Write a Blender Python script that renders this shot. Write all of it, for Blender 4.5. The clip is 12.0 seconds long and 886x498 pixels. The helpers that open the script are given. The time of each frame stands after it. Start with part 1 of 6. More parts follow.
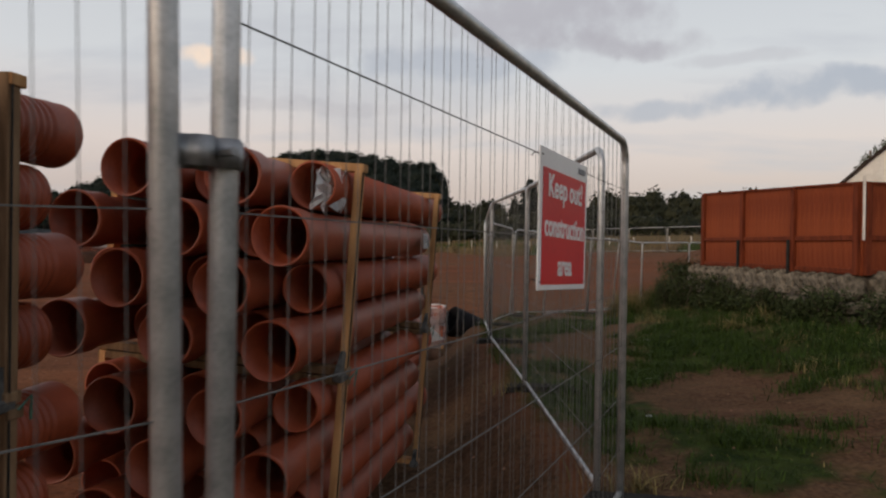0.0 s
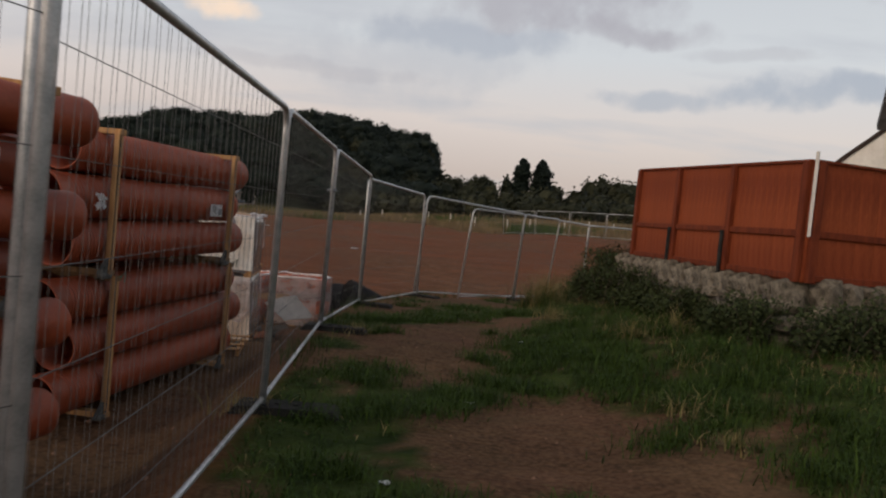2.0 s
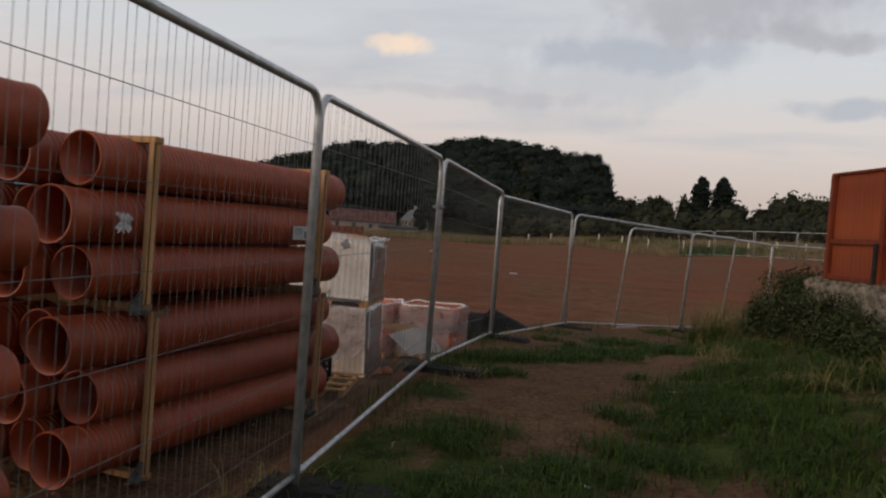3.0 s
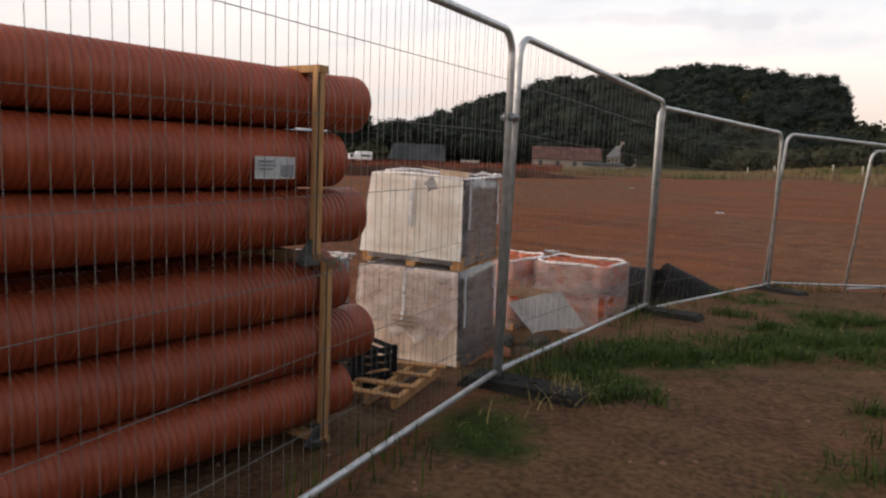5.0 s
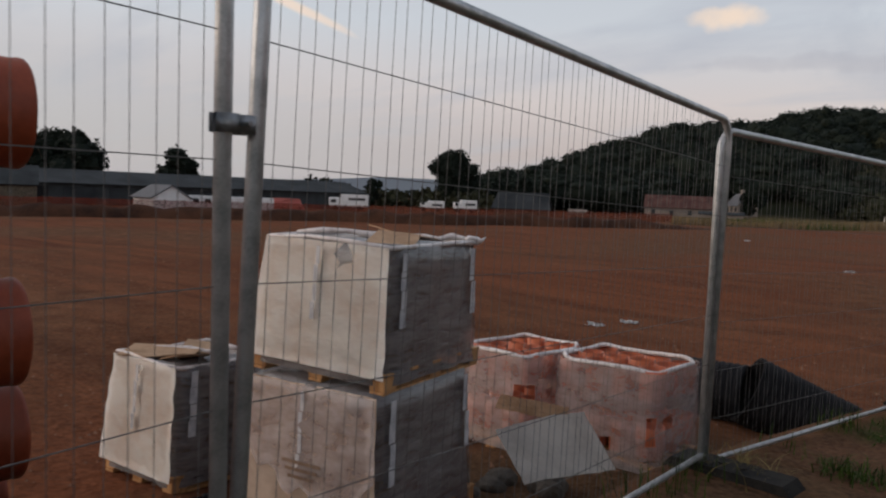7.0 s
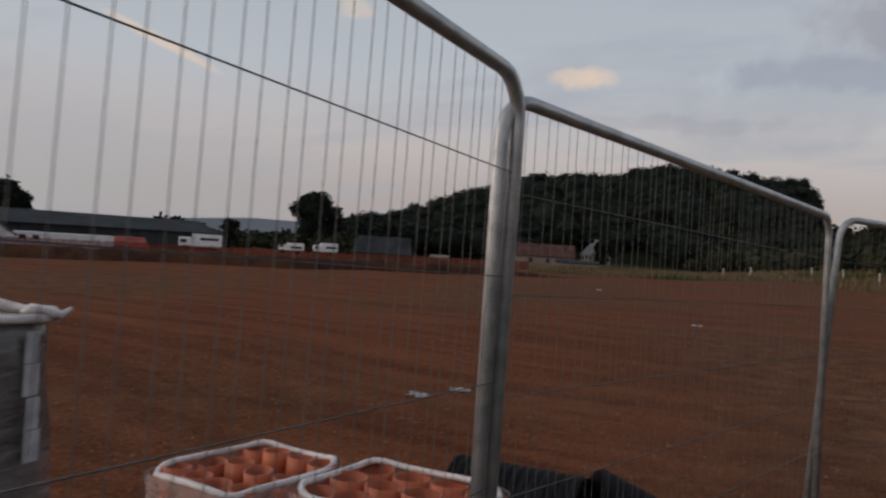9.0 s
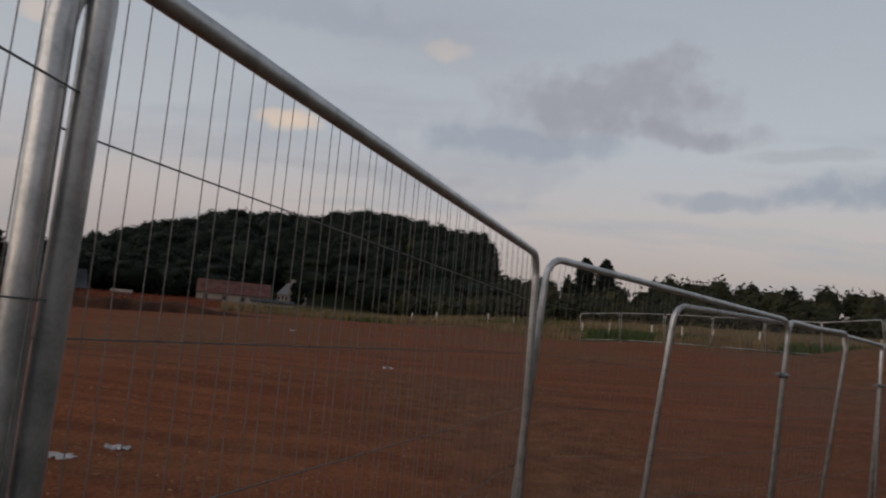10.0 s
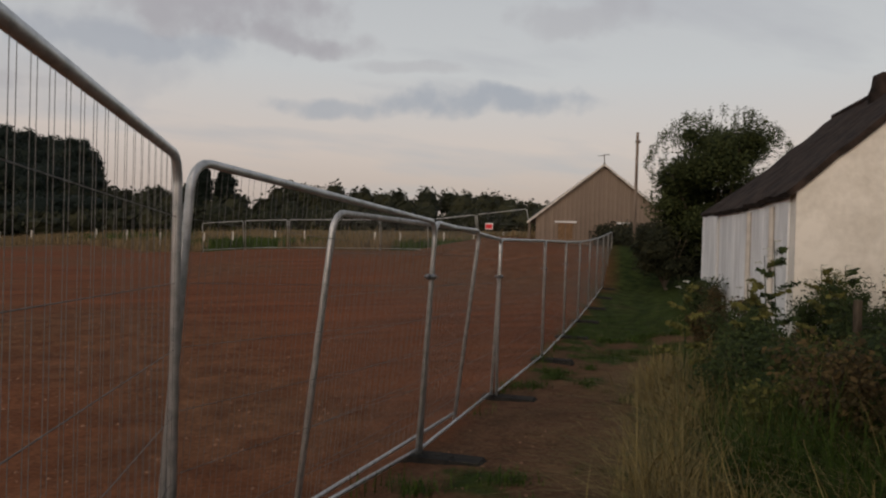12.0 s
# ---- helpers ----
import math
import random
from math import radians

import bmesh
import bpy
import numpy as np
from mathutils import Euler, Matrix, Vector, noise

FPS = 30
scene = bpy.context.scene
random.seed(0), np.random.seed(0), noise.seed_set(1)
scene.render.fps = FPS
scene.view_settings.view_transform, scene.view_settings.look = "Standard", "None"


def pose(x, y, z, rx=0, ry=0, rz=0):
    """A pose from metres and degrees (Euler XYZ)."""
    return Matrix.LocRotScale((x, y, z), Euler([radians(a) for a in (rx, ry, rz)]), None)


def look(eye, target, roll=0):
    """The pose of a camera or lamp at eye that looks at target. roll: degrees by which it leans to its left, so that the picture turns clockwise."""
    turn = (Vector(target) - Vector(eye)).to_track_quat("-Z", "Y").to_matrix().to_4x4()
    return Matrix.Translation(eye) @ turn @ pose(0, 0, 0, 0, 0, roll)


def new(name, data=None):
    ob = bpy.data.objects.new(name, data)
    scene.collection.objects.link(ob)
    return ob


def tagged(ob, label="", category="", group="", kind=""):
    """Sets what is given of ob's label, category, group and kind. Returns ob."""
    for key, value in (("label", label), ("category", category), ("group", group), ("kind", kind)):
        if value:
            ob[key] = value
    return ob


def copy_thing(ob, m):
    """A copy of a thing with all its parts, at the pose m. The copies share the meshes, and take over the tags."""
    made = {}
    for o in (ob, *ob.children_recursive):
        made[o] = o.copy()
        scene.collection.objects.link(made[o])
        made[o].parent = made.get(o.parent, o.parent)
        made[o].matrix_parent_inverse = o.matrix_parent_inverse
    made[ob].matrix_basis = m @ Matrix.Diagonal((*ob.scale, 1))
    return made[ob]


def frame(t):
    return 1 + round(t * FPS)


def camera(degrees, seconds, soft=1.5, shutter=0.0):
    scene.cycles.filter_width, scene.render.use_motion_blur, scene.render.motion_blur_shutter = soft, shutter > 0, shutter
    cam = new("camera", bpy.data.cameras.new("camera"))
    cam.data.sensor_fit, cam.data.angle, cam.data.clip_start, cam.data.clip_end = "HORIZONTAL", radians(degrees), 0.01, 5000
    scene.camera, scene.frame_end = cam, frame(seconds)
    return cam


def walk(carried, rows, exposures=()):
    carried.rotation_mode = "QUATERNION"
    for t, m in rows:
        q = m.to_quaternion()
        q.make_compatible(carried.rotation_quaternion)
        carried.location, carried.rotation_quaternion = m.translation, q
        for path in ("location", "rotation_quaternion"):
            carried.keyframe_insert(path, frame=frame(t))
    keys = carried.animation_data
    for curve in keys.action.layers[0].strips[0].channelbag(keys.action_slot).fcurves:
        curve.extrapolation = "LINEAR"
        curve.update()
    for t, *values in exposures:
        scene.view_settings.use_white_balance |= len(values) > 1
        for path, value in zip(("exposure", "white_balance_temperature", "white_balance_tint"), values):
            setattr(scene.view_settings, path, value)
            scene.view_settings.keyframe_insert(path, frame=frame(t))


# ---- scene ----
cam = camera(60.5, 12.0, soft=2.2, shutter=0.15)
PATH = [
    (0, (0.852, 0.72, 1.461), (0.713, 2.715, 1.449), 0.8),
    (0.5, (1.311, 1.397, 1.479), (1.125, 3.388, 1.515), 0.4),
    (1, (1.753, 2.143, 1.436), (1.704, 4.142, 1.493), 3.9),
    (1.5, (2.268, 2.761, 1.431), (2.041, 4.747, 1.366), 1.9),
    (2, (2.609, 3.463, 1.418), (2.496, 5.458, 1.337), 5.6),
    (2.5, (2.881, 4.157, 1.451), (2.41, 6.1, 1.369), 3.4),
    (3, (2.943, 5.012, 1.412), (2.381, 6.931, 1.356), 4.4),
    (5, (2.839, 8.121, 1.38), (1.796, 9.81, 1.133), 2.5),
    (5.5, (2.742, 8.832, 1.404), (1.525, 10.411, 1.236), -0.3),
    (6, (2.544, 9.626, 1.393), (1.395, 11.252, 1.199), 1.5),
    (6.5, (2.432, 10.389, 1.438), (1.199, 11.953, 1.261), 2.6),
    (8.5, (1.805, 13.015, 1.471), (0.467, 14.501, 1.457), 2.6),
    (9, (1.589, 13.68, 1.485), (0.577, 15.405, 1.487), 3.7),
    (9.5, (1.509, 14.307, 1.522), (0.731, 16.146, 1.633), 4.0),
    (10, (1.338, 14.648, 1.454), (1.053, 16.62, 1.626), 5.6),
    (10.5, (1.242, 14.989, 1.441), (1.056, 16.98, 1.508), 5.5),
    (11, (1.224, 15.253, 1.447), (1.336, 17.25, 1.471), 4.6),
    (11.5, (1.18, 15.376, 1.471), (1.77, 17.287, 1.481), 4.4),
    (12, (1.202, 15.426, 1.488), (1.894, 17.303, 1.481), 1.9),
]
walk(cam, [(t, look(eye, target, roll)) for t, eye, target, roll in PATH],
     exposures=[(0, 0.14, 6500, 10), (0.4, -0.12, 6450, 10), (1, -0.1, 6450, 10), (1.5, 0.12, 6500, 10), (2, 0.1, 6450, 10), (2.5, 0, 6400, 10), (3, 0.1, 6450, 10), (5, 0.8, 6550, 10), (5.5, 0.34, 6350, 10), (6, 0.36, 6350, 10), (6.5, 0.24, 6250, 10), (8.5, -0.42, 6150, 10), (9, -0.30, 6150, 10), (9.5, -0.48, 6050, 10), (10.5, -0.15, 6500, 10), (11, -0.05, 6650, 10), (12, -0.16, 6650, 10)])

# ---- world and sun: a dull dusk sky with thin cloud, the last light behind the camera ----
SUN_AZ, SUN_EL = 224.0, 13.0   # degrees: bearing from +y clockwise, height
world = bpy.data.worlds.new("dusk")
scene.world = world
world.use_nodes = True
wn, wl = world.node_tree.nodes, world.node_tree.links
wn.clear()


def wnode(kind, **values):
    n = wn.new(kind)
    for key, v in values.items():
        n.inputs[int(key[1:])].default_value = v
    return n


w_out = wnode("ShaderNodeOutputWorld")
w_bg = wnode("ShaderNodeBackground", i1=1.0)
w_sky = wnode("ShaderNodeTexSky")
w_sky.sky_type, w_sky.sun_disc = "NISHITA", False
w_sky.sun_elevation, w_sky.sun_rotation = radians(6.0), radians(SUN_AZ)
w_tc = wnode("ShaderNodeTexCoord")
w_sep = wnode("ShaderNodeSeparateXYZ")
wl.new(w_tc.outputs["Generated"], w_sep.inputs[0])
# height of the view direction picks the colour of the cloud sheet
w_grad = wnode("ShaderNodeValToRGB")
wl.new(w_sep.outputs[2], w_grad.inputs[0])
ramp = w_grad.color_ramp
ramp.elements[0].position, ramp.elements[0].color = 0.0, (0.42, 0.37, 0.37, 1)
ramp.elements[1].position, ramp.elements[1].color = 0.75, (0.24, 0.26, 0.30, 1)
for at, col in ((0.06, (0.48, 0.395, 0.38, 1)), (0.125, (0.60, 0.515, 0.485, 1)), (0.22, (0.56, 0.565, 0.58, 1)), (0.42, (0.47, 0.49, 0.52, 1))):
    e = ramp.elements.new(at)
    e.color = col
# clouds: the direction laid on a flat sheet overhead, stretched streaks
w_add = wnode("ShaderNodeMath", i1=0.16)
w_add.operation = "ADD"
w_max = wnode("ShaderNodeMath", i1=0.0)
w_max.operation = "MAXIMUM"
wl.new(w_sep.outputs[2], w_max.inputs[0])
wl.new(w_max.outputs[0], w_add.inputs[0])
w_dx, w_dy = wnode("ShaderNodeMath"), wnode("ShaderNodeMath")
w_dx.operation = w_dy.operation = "DIVIDE"
wl.new(w_sep.outputs[0], w_dx.inputs[0])
wl.new(w_sep.outputs[1], w_dy.inputs[0])
wl.new(w_add.outputs[0], w_dx.inputs[1])
wl.new(w_add.outputs[0], w_dy.inputs[1])
w_com = wnode("ShaderNodeCombineXYZ")
wl.new(w_dx.outputs[0], w_com.inputs[0])
wl.new(w_dy.outputs[0], w_com.inputs[1])
w_map = wnode("ShaderNodeMapping")
w_map.inputs["Scale"].default_value = (0.75, 1.6, 1.0)
w_map.inputs["Rotation"].default_value = (0, 0, radians(-14))
w_map.inputs["Location"].default_value = (3.1, 0.4, 0)
wl.new(w_com.outputs[0], w_map.inputs[0])
w_noise = wnode("ShaderNodeTexNoise")
w_noise.inputs["Scale"].default_value, w_noise.inputs["Detail"].default_value = 1.0, 6.0
w_noise.inputs["Roughness"].default_value = 0.55
wl.new(w_map.outputs[0], w_noise.inputs["Vector"])
w_cr = wnode("ShaderNodeValToRGB")
w_cr.color_ramp.elements[0].position, w_cr.color_ramp.elements[1].position = 0.52, 0.80
wl.new(w_noise.outputs[0], w_cr.inputs[0])
w_mixc = wnode("ShaderNodeMix")
w_mixc.data_type = "RGBA"
wl.new(w_cr.outputs[0], w_mixc.inputs[0])
wl.new(w_grad.outputs[0], w_mixc.inputs[6])
w_mixc.inputs[7].default_value = (0.42, 0.42, 0.46, 1)
# single clouds by bearing and height in degrees: streaks, a dull mass, lit scraps and a trail


def wmath(op, a, b=None):
    n = wn.new("ShaderNodeMath")
    n.operation = op
    for k, v in ((0, a), (1, b)):
        if isinstance(v, (int, float)):
            n.inputs[k].default_value = v
        elif v is not None:
            wl.new(v, n.inputs[k])
    return n.outputs[0]


w_az = wmath("MULTIPLY", wmath("ARCTAN2", w_sep.outputs[0], w_sep.outputs[1]), 57.2958)
w_el = wmath("MULTIPLY", wmath("ARCSINE", w_sep.outputs[2]), 57.2958)
w_wob = wnode("ShaderNodeTexNoise")
w_wob.inputs["Scale"].default_value, w_wob.inputs["Detail"].default_value = 11.0, 5.0
wl.new(w_tc.outputs["Generated"], w_wob.inputs["Vector"])
w_wobs = wmath("SUBTRACT", w_wob.outputs[0], 0.5)
w_fray = wnode("ShaderNodeTexNoise")
w_fray.inputs["Scale"].default_value, w_fray.inputs["Detail"].default_value = 30.0, 6.0
wl.new(w_tc.outputs["Generated"], w_fray.inputs["Vector"])
w_frays = wmath("SUBTRACT", w_fray.outputs[0], 0.5)


def cloud(under, az, el, wide, high, colour, strength, slope=0.0, wob=2.0):
    """One soft-edged cloud laid over the sky so far."""
    u = wmath("SUBTRACT", w_az, az)
    v = wmath("SUBTRACT", wmath("SUBTRACT", w_el, el), wmath("MULTIPLY", u, slope))
    u, v = wmath("MULTIPLY", u, 1 / wide), wmath("MULTIPLY", v, 1 / high)
    v = wmath("ADD", v, wmath("MULTIPLY", w_wobs, wob * 1.6))
    q = wmath("ADD", wmath("MULTIPLY", u, u), wmath("MULTIPLY", v, v))
    q = wmath("ADD", q, wmath("MULTIPLY", w_frays, wob))
    r = wn.new("ShaderNodeMapRange")
    r.interpolation_type = "SMOOTHSTEP"
    r.inputs[1].default_value, r.inputs[2].default_value = 1.3, 0.0
    r.inputs[3].default_value, r.inputs[4].default_value = 0.0, strength
    wl.new(q, r.inputs[0])
    mx = wn.new("ShaderNodeMix")
    mx.data_type = "RGBA"
    wl.new(r.outputs[0], mx.inputs[0])
    wl.new(under, mx.inputs[6])
    mx.inputs[7].default_value = (*colour, 1)
    return mx.outputs[2]


w_top = w_mixc.outputs[2]
# the broad dull mass low over the wood
w_top = cloud(w_top, -3.0, 12.8, 13.0, 3.6, (0.40, 0.40, 0.44), 0.45, 0.22, 1.6)
BLUE_GREY, PURPLE_GREY, LIT = (0.34, 0.36, 0.42), (0.37, 0.345, 0.375), (0.86, 0.66, 0.50)
for item in ((3.5, 16.8, 9.5, 3.0, PURPLE_GREY, 0.75), (-3.5, 13.2, 9.0, 1.3, BLUE_GREY, 0.55), (8.0, 14.6, 7.0, 1.0, PURPLE_GREY, 0.6),
             (22.6, 11.0, 8.5, 1.35, BLUE_GREY, 0.85), (11.0, 9.9, 5.0, 0.8, BLUE_GREY, 0.7), (30.0, 17.0, 6.0, 1.6, PURPLE_GREY, 0.4),
             (-14.0, 10.0, 10.0, 0.6, PURPLE_GREY, 0.35), (17.0, 13.2, 5.0, 0.5, PURPLE_GREY, 0.35), (-22.0, 21.0, 12.0, 1.5, BLUE_GREY, 0.3),
             (-20.8, 12.9, 2.7, 0.85, LIT, 0.95), (-38.0, 17.0, 1.5, 0.7, LIT, 0.5), (-9.5, 19.5, 2.0, 0.8, LIT, 0.35)):
    w_top = cloud(w_top, *item)
w_top = cloud(w_top, -78.0, 2.0, 46.0, 9.0, (0.46, 0.445, 0.455), 0.75, 0.0, 0.1)
w_top = cloud(w_top, -51.5, 13.1, 4.2, 0.42, LIT, 0.8, -0.39, 0.7)
# cloud sheet over the clear sky
w_sc = wnode("ShaderNodeMix")
w_sc.data_type, w_sc.blend_type = "RGBA", "ADD"
w_mul = wnode("ShaderNodeMix")
w_mul.data_type, w_mul.blend_type = "RGBA", "MULTIPLY"
w_mul.inputs[0].default_value = 1.0
w_mul.inputs[7].default_value = (0.02, 0.02, 0.02, 1)
wl.new(w_sky.outputs[0], w_mul.inputs[6])
w_sc.inputs[0].default_value = 1.0
wl.new(w_top, w_sc.inputs[6])
wl.new(w_mul.outputs[2], w_sc.inputs[7])
wl.new(w_sc.outputs[2], w_bg.inputs[0])
wl.new(w_bg.outputs[0], w_out.inputs[0])

sun = new("sun", bpy.data.lights.new("sun", "SUN"))
sun.data.energy, sun.data.angle, sun.data.color = 2.0, radians(75), (1.0, 0.80, 0.64)
sa, se = radians(SUN_AZ), radians(SUN_EL)
sun.matrix_world = look((math.sin(sa) * math.cos(se) * 50, math.cos(sa) * math.cos(se) * 50, math.sin(se) * 50), (0, 0, 0))


# ---- materials ----
def material(name, dark, light, scale=6.0, rough=0.8, metal=0.0, bump=0.0, fine=60.0, stretch=(1, 1, 1), spread=0.08, piece=0.0, trans=0.0):
    """Two scales of noise between two colours, with fine relief; piece: change of tone from object to object."""
    m = bpy.data.materials.new(name)
    m.use_nodes = True
    n, l = m.node_tree.nodes, m.node_tree.links
    b = n["Principled BSDF"]
    b.inputs["Roughness"].default_value, b.inputs["Metallic"].default_value = rough, metal
    b.inputs["Specular IOR Level"].default_value = 0.12 if rough > 0.65 else 0.4
    tc, mp = n.new("ShaderNodeTexCoord"), n.new("ShaderNodeMapping")
    mp.inputs["Scale"].default_value = stretch
    l.new(tc.outputs["Object"], mp.inputs[0])
    a, f = n.new("ShaderNodeTexNoise"), n.new("ShaderNodeTexNoise")
    a.inputs["Scale"].default_value, a.inputs["Detail"].default_value = scale, 5
    f.inputs["Scale"].default_value, f.inputs["Detail"].default_value = fine, 3
    l.new(mp.outputs[0], a.inputs["Vector"])
    l.new(mp.outputs[0], f.inputs["Vector"])
    mx = n.new("ShaderNodeMath")
    mx.operation = "MULTIPLY_ADD"
    l.new(f.outputs[0], mx.inputs[0])
    mx.inputs[1].default_value = 0.4
    l.new(a.outputs[0], mx.inputs[2])
    cr = n.new("ShaderNodeValToRGB")
    cr.color_ramp.elements[0].position, cr.color_ramp.elements[1].position = 0.62 - spread - 0.04, 0.78 + spread - 0.04
    cr.color_ramp.elements[0].color, cr.color_ramp.elements[1].color = (*dark, 1), (*light, 1)
    l.new(mx.outputs[0], cr.inputs[0])
    col = cr.outputs[0]
    if piece:
        oi, hv, mr = n.new("ShaderNodeObjectInfo"), n.new("ShaderNodeHueSaturation"), n.new("ShaderNodeMapRange")
        mr.inputs[3].default_value, mr.inputs[4].default_value = 1 - piece, 1 + piece
        l.new(oi.outputs["Random"], mr.inputs[0])
        l.new(mr.outputs[0], hv.inputs["Value"])
        l.new(col, hv.inputs["Color"])
        col = hv.outputs[0]
    l.new(col, b.inputs["Base Color"])
    if bump:
        bp = n.new("ShaderNodeBump")
        bp.inputs["Strength"].default_value, bp.inputs["Distance"].default_value = min(1.0, bump * 4), 0.02
        l.new(mx.outputs[0], bp.inputs["Height"])
        l.new(bp.outputs[0], b.inputs["Normal"])
    if trans:
        b.inputs["Transmission Weight"].default_value = trans
    return m


def leafy(name, dark, light):
    """Leaves: tone changes from leaf to leaf."""
    m = bpy.data.materials.new(name)
    m.use_nodes = True
    n, l = m.node_tree.nodes, m.node_tree.links
    b = n["Principled BSDF"]
    b.inputs["Roughness"].default_value, b.inputs["Specular IOR Level"].default_value = 0.75, 0.15
    g, cr = n.new("ShaderNodeNewGeometry"), n.new("ShaderNodeValToRGB")
    cr.color_ramp.elements[0].color, cr.color_ramp.elements[1].color = (*dark, 1), (*light, 1)
    l.new(g.outputs["Random Per Island"], cr.inputs[0])
    l.new(cr.outputs[0], b.inputs["Base Color"])
    return m


M_STEEL = material("galvanised_steel", (0.34, 0.36, 0.37), (0.56, 0.57, 0.58), 14, 0.38, 0.62, 0.02, 120)
M_WIRE = material("galvanised_wire", (0.07, 0.07, 0.068), (0.13, 0.128, 0.125), 20, 0.6, 0.1)
M_PIPE = material("terracotta_plastic", (0.185, 0.034, 0.012), (0.270, 0.055, 0.021), 3, 0.5, 0, 0.01, 40, piece=0.14)
M_TIMBER = material("sawn_pine", (0.30, 0.150, 0.062), (0.50, 0.285, 0.130), 5, 0.75, 0, 0.04, 90, (6, 6, 0.7), piece=0.12)
# old timber, also the dark tone for battens shaded between packs
M_OLD_OR_SHADED_TIMBER = material("weathered_or_shaded_pine", (0.11, 0.065, 0.035), (0.22, 0.14, 0.08), 5, 0.85, 0, 0.04, 90, (6, 6, 0.7), piece=0.12)
M_GREENSTRAP = material("green_strap_plastic", (0.03, 0.10, 0.07), (0.06, 0.17, 0.12), 8, 0.5)
M_CLAMP = material("clamp_iron", (0.16, 0.17, 0.18), (0.34, 0.35, 0.37), 25, 0.45, 0.7)
M_BRACKET = material("weathered_dark_bracket", (0.035, 0.036, 0.036), (0.11, 0.11, 0.105), 20, 0.7, 0.2)
M_RUBBER = material("dark_rubber", (0.012, 0.012, 0.013), (0.034, 0.032, 0.029), 8, 0.9, 0, 0.05)
M_SIGN_W = material("white_sign_plastic", (0.70, 0.70, 0.70), (0.80, 0.80, 0.80), 2, 0.45)
M_SIGN_R = material("red_sign_print", (0.50, 0.012, 0.022), (0.62, 0.02, 0.03), 2, 0.45)
M_PRINT = material("white_print", (0.72, 0.70, 0.70), (0.80, 0.78, 0.78), 2, 0.5)
M_GREY_PRINT = material("grey_print", (0.16, 0.17, 0.19), (0.24, 0.25, 0.27), 4, 0.6)
M_PAPER = material("white_label_paper", (0.62, 0.64, 0.66), (0.78, 0.79, 0.80), 8, 0.6)
M_CARD = material("brown_cardboard", (0.30, 0.19, 0.115), (0.46, 0.31, 0.20), 4, 0.85, 0, 0.03, 30)
M_CARDW = material("pale_cardboard", (0.58, 0.53, 0.48), (0.74, 0.69, 0.63), 4, 0.8, 0, 0.03, 30)
# grey film, its colour darkened further for the shaded pallet sides
M_WRAP = material("shaded_grey_stretch_wrap", (0.085, 0.082, 0.088), (0.23, 0.22, 0.23), 5, 0.3, 0, 0.35, 16, (1, 1, 5))
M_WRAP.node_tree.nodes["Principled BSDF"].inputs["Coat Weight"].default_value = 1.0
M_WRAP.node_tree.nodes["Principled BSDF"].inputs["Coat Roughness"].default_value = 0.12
M_WRAPW = material("milky_stretch_wrap", (0.52, 0.46, 0.45), (0.80, 0.76, 0.75), 7, 0.25, 0, 0.3, 18, (1, 1, 2))
M_ORANGE = material("orange_fitting_plastic", (0.36, 0.082, 0.032), (0.50, 0.135, 0.055), 5, 0.45, 0, 0.01, piece=0.1)
M_BLACK = material("black_plastic_pipe", (0.007, 0.007, 0.009), (0.016, 0.016, 0.018), 6, 0.75)
M_REDWOOD = material("red_stained_boards", (0.150, 0.031, 0.012), (0.250, 0.060, 0.021), 3, 0.7, 0, 0.05, 50, (2.5, 2.5, 0.6), piece=0.05)
M_REDDARK = material("red_stained_rails", (0.085, 0.018, 0.008), (0.155, 0.034, 0.013), 3, 0.7, 0, 0.05, 50, (5, 5, 1))
M_STONE = material("field_stone", (0.045, 0.039, 0.030), (0.20, 0.170, 0.130), 5, 0.95, 0, 0.15, 40, piece=0.25)
M_MORTAR = material("dark_wall_core", (0.07, 0.062, 0.055), (0.13, 0.115, 0.1), 8, 0.95, 0, 0.1)
M_WHITEWASH = material("rough_whitewash", (0.62, 0.59, 0.53), (0.80, 0.77, 0.71), 1.6, 0.9, 0, 0.3, 9)
M_SIDEWALL = material("white_painted_boards", (0.64, 0.65, 0.66), (0.84, 0.85, 0.86), 1.3, 0.8, 0, 0.12, 14, (3, 3, 0.5), piece=0.03)
M_HARL = material("cream_house_wall", (0.62, 0.57, 0.50), (0.76, 0.71, 0.63), 2, 0.9, 0, 0.1, 40)
M_SLATE = material("dark_slate", (0.045, 0.047, 0.052), (0.10, 0.10, 0.11), 6, 0.6, 0, 0.1, 30, piece=0.2)
M_OLDROOF = material("old_brown_roof", (0.012, 0.010, 0.009), (0.050, 0.036, 0.030), 3.5, 0.95, 0, 0.5, 22)
M_BARNWOOD = material("weathered_barn_boards", (0.125, 0.095, 0.075), (0.26, 0.205, 0.165), 2, 0.9, 0, 0.08, 30, (4, 4, 0.4), piece=0.08)
M_BARNROOF = material("grey_sheet_roof", (0.11, 0.12, 0.135), (0.19, 0.20, 0.21), 2, 0.6)
M_PALE_TRIM = material("pale_trim_paint", (0.50, 0.47, 0.43), (0.66, 0.62, 0.57), 4, 0.7)
M_DARKGLASS = material("dark_window_glass", (0.02, 0.022, 0.026), (0.05, 0.055, 0.06), 3, 0.15)
M_BARK = material("bark", (0.05, 0.04, 0.03), (0.13, 0.105, 0.08), 6, 0.95, 0, 0.2, 30, (1, 1, 0.3))
M_LEAF = leafy("tree_leaves", (0.015, 0.024, 0.008), (0.062, 0.074, 0.024))
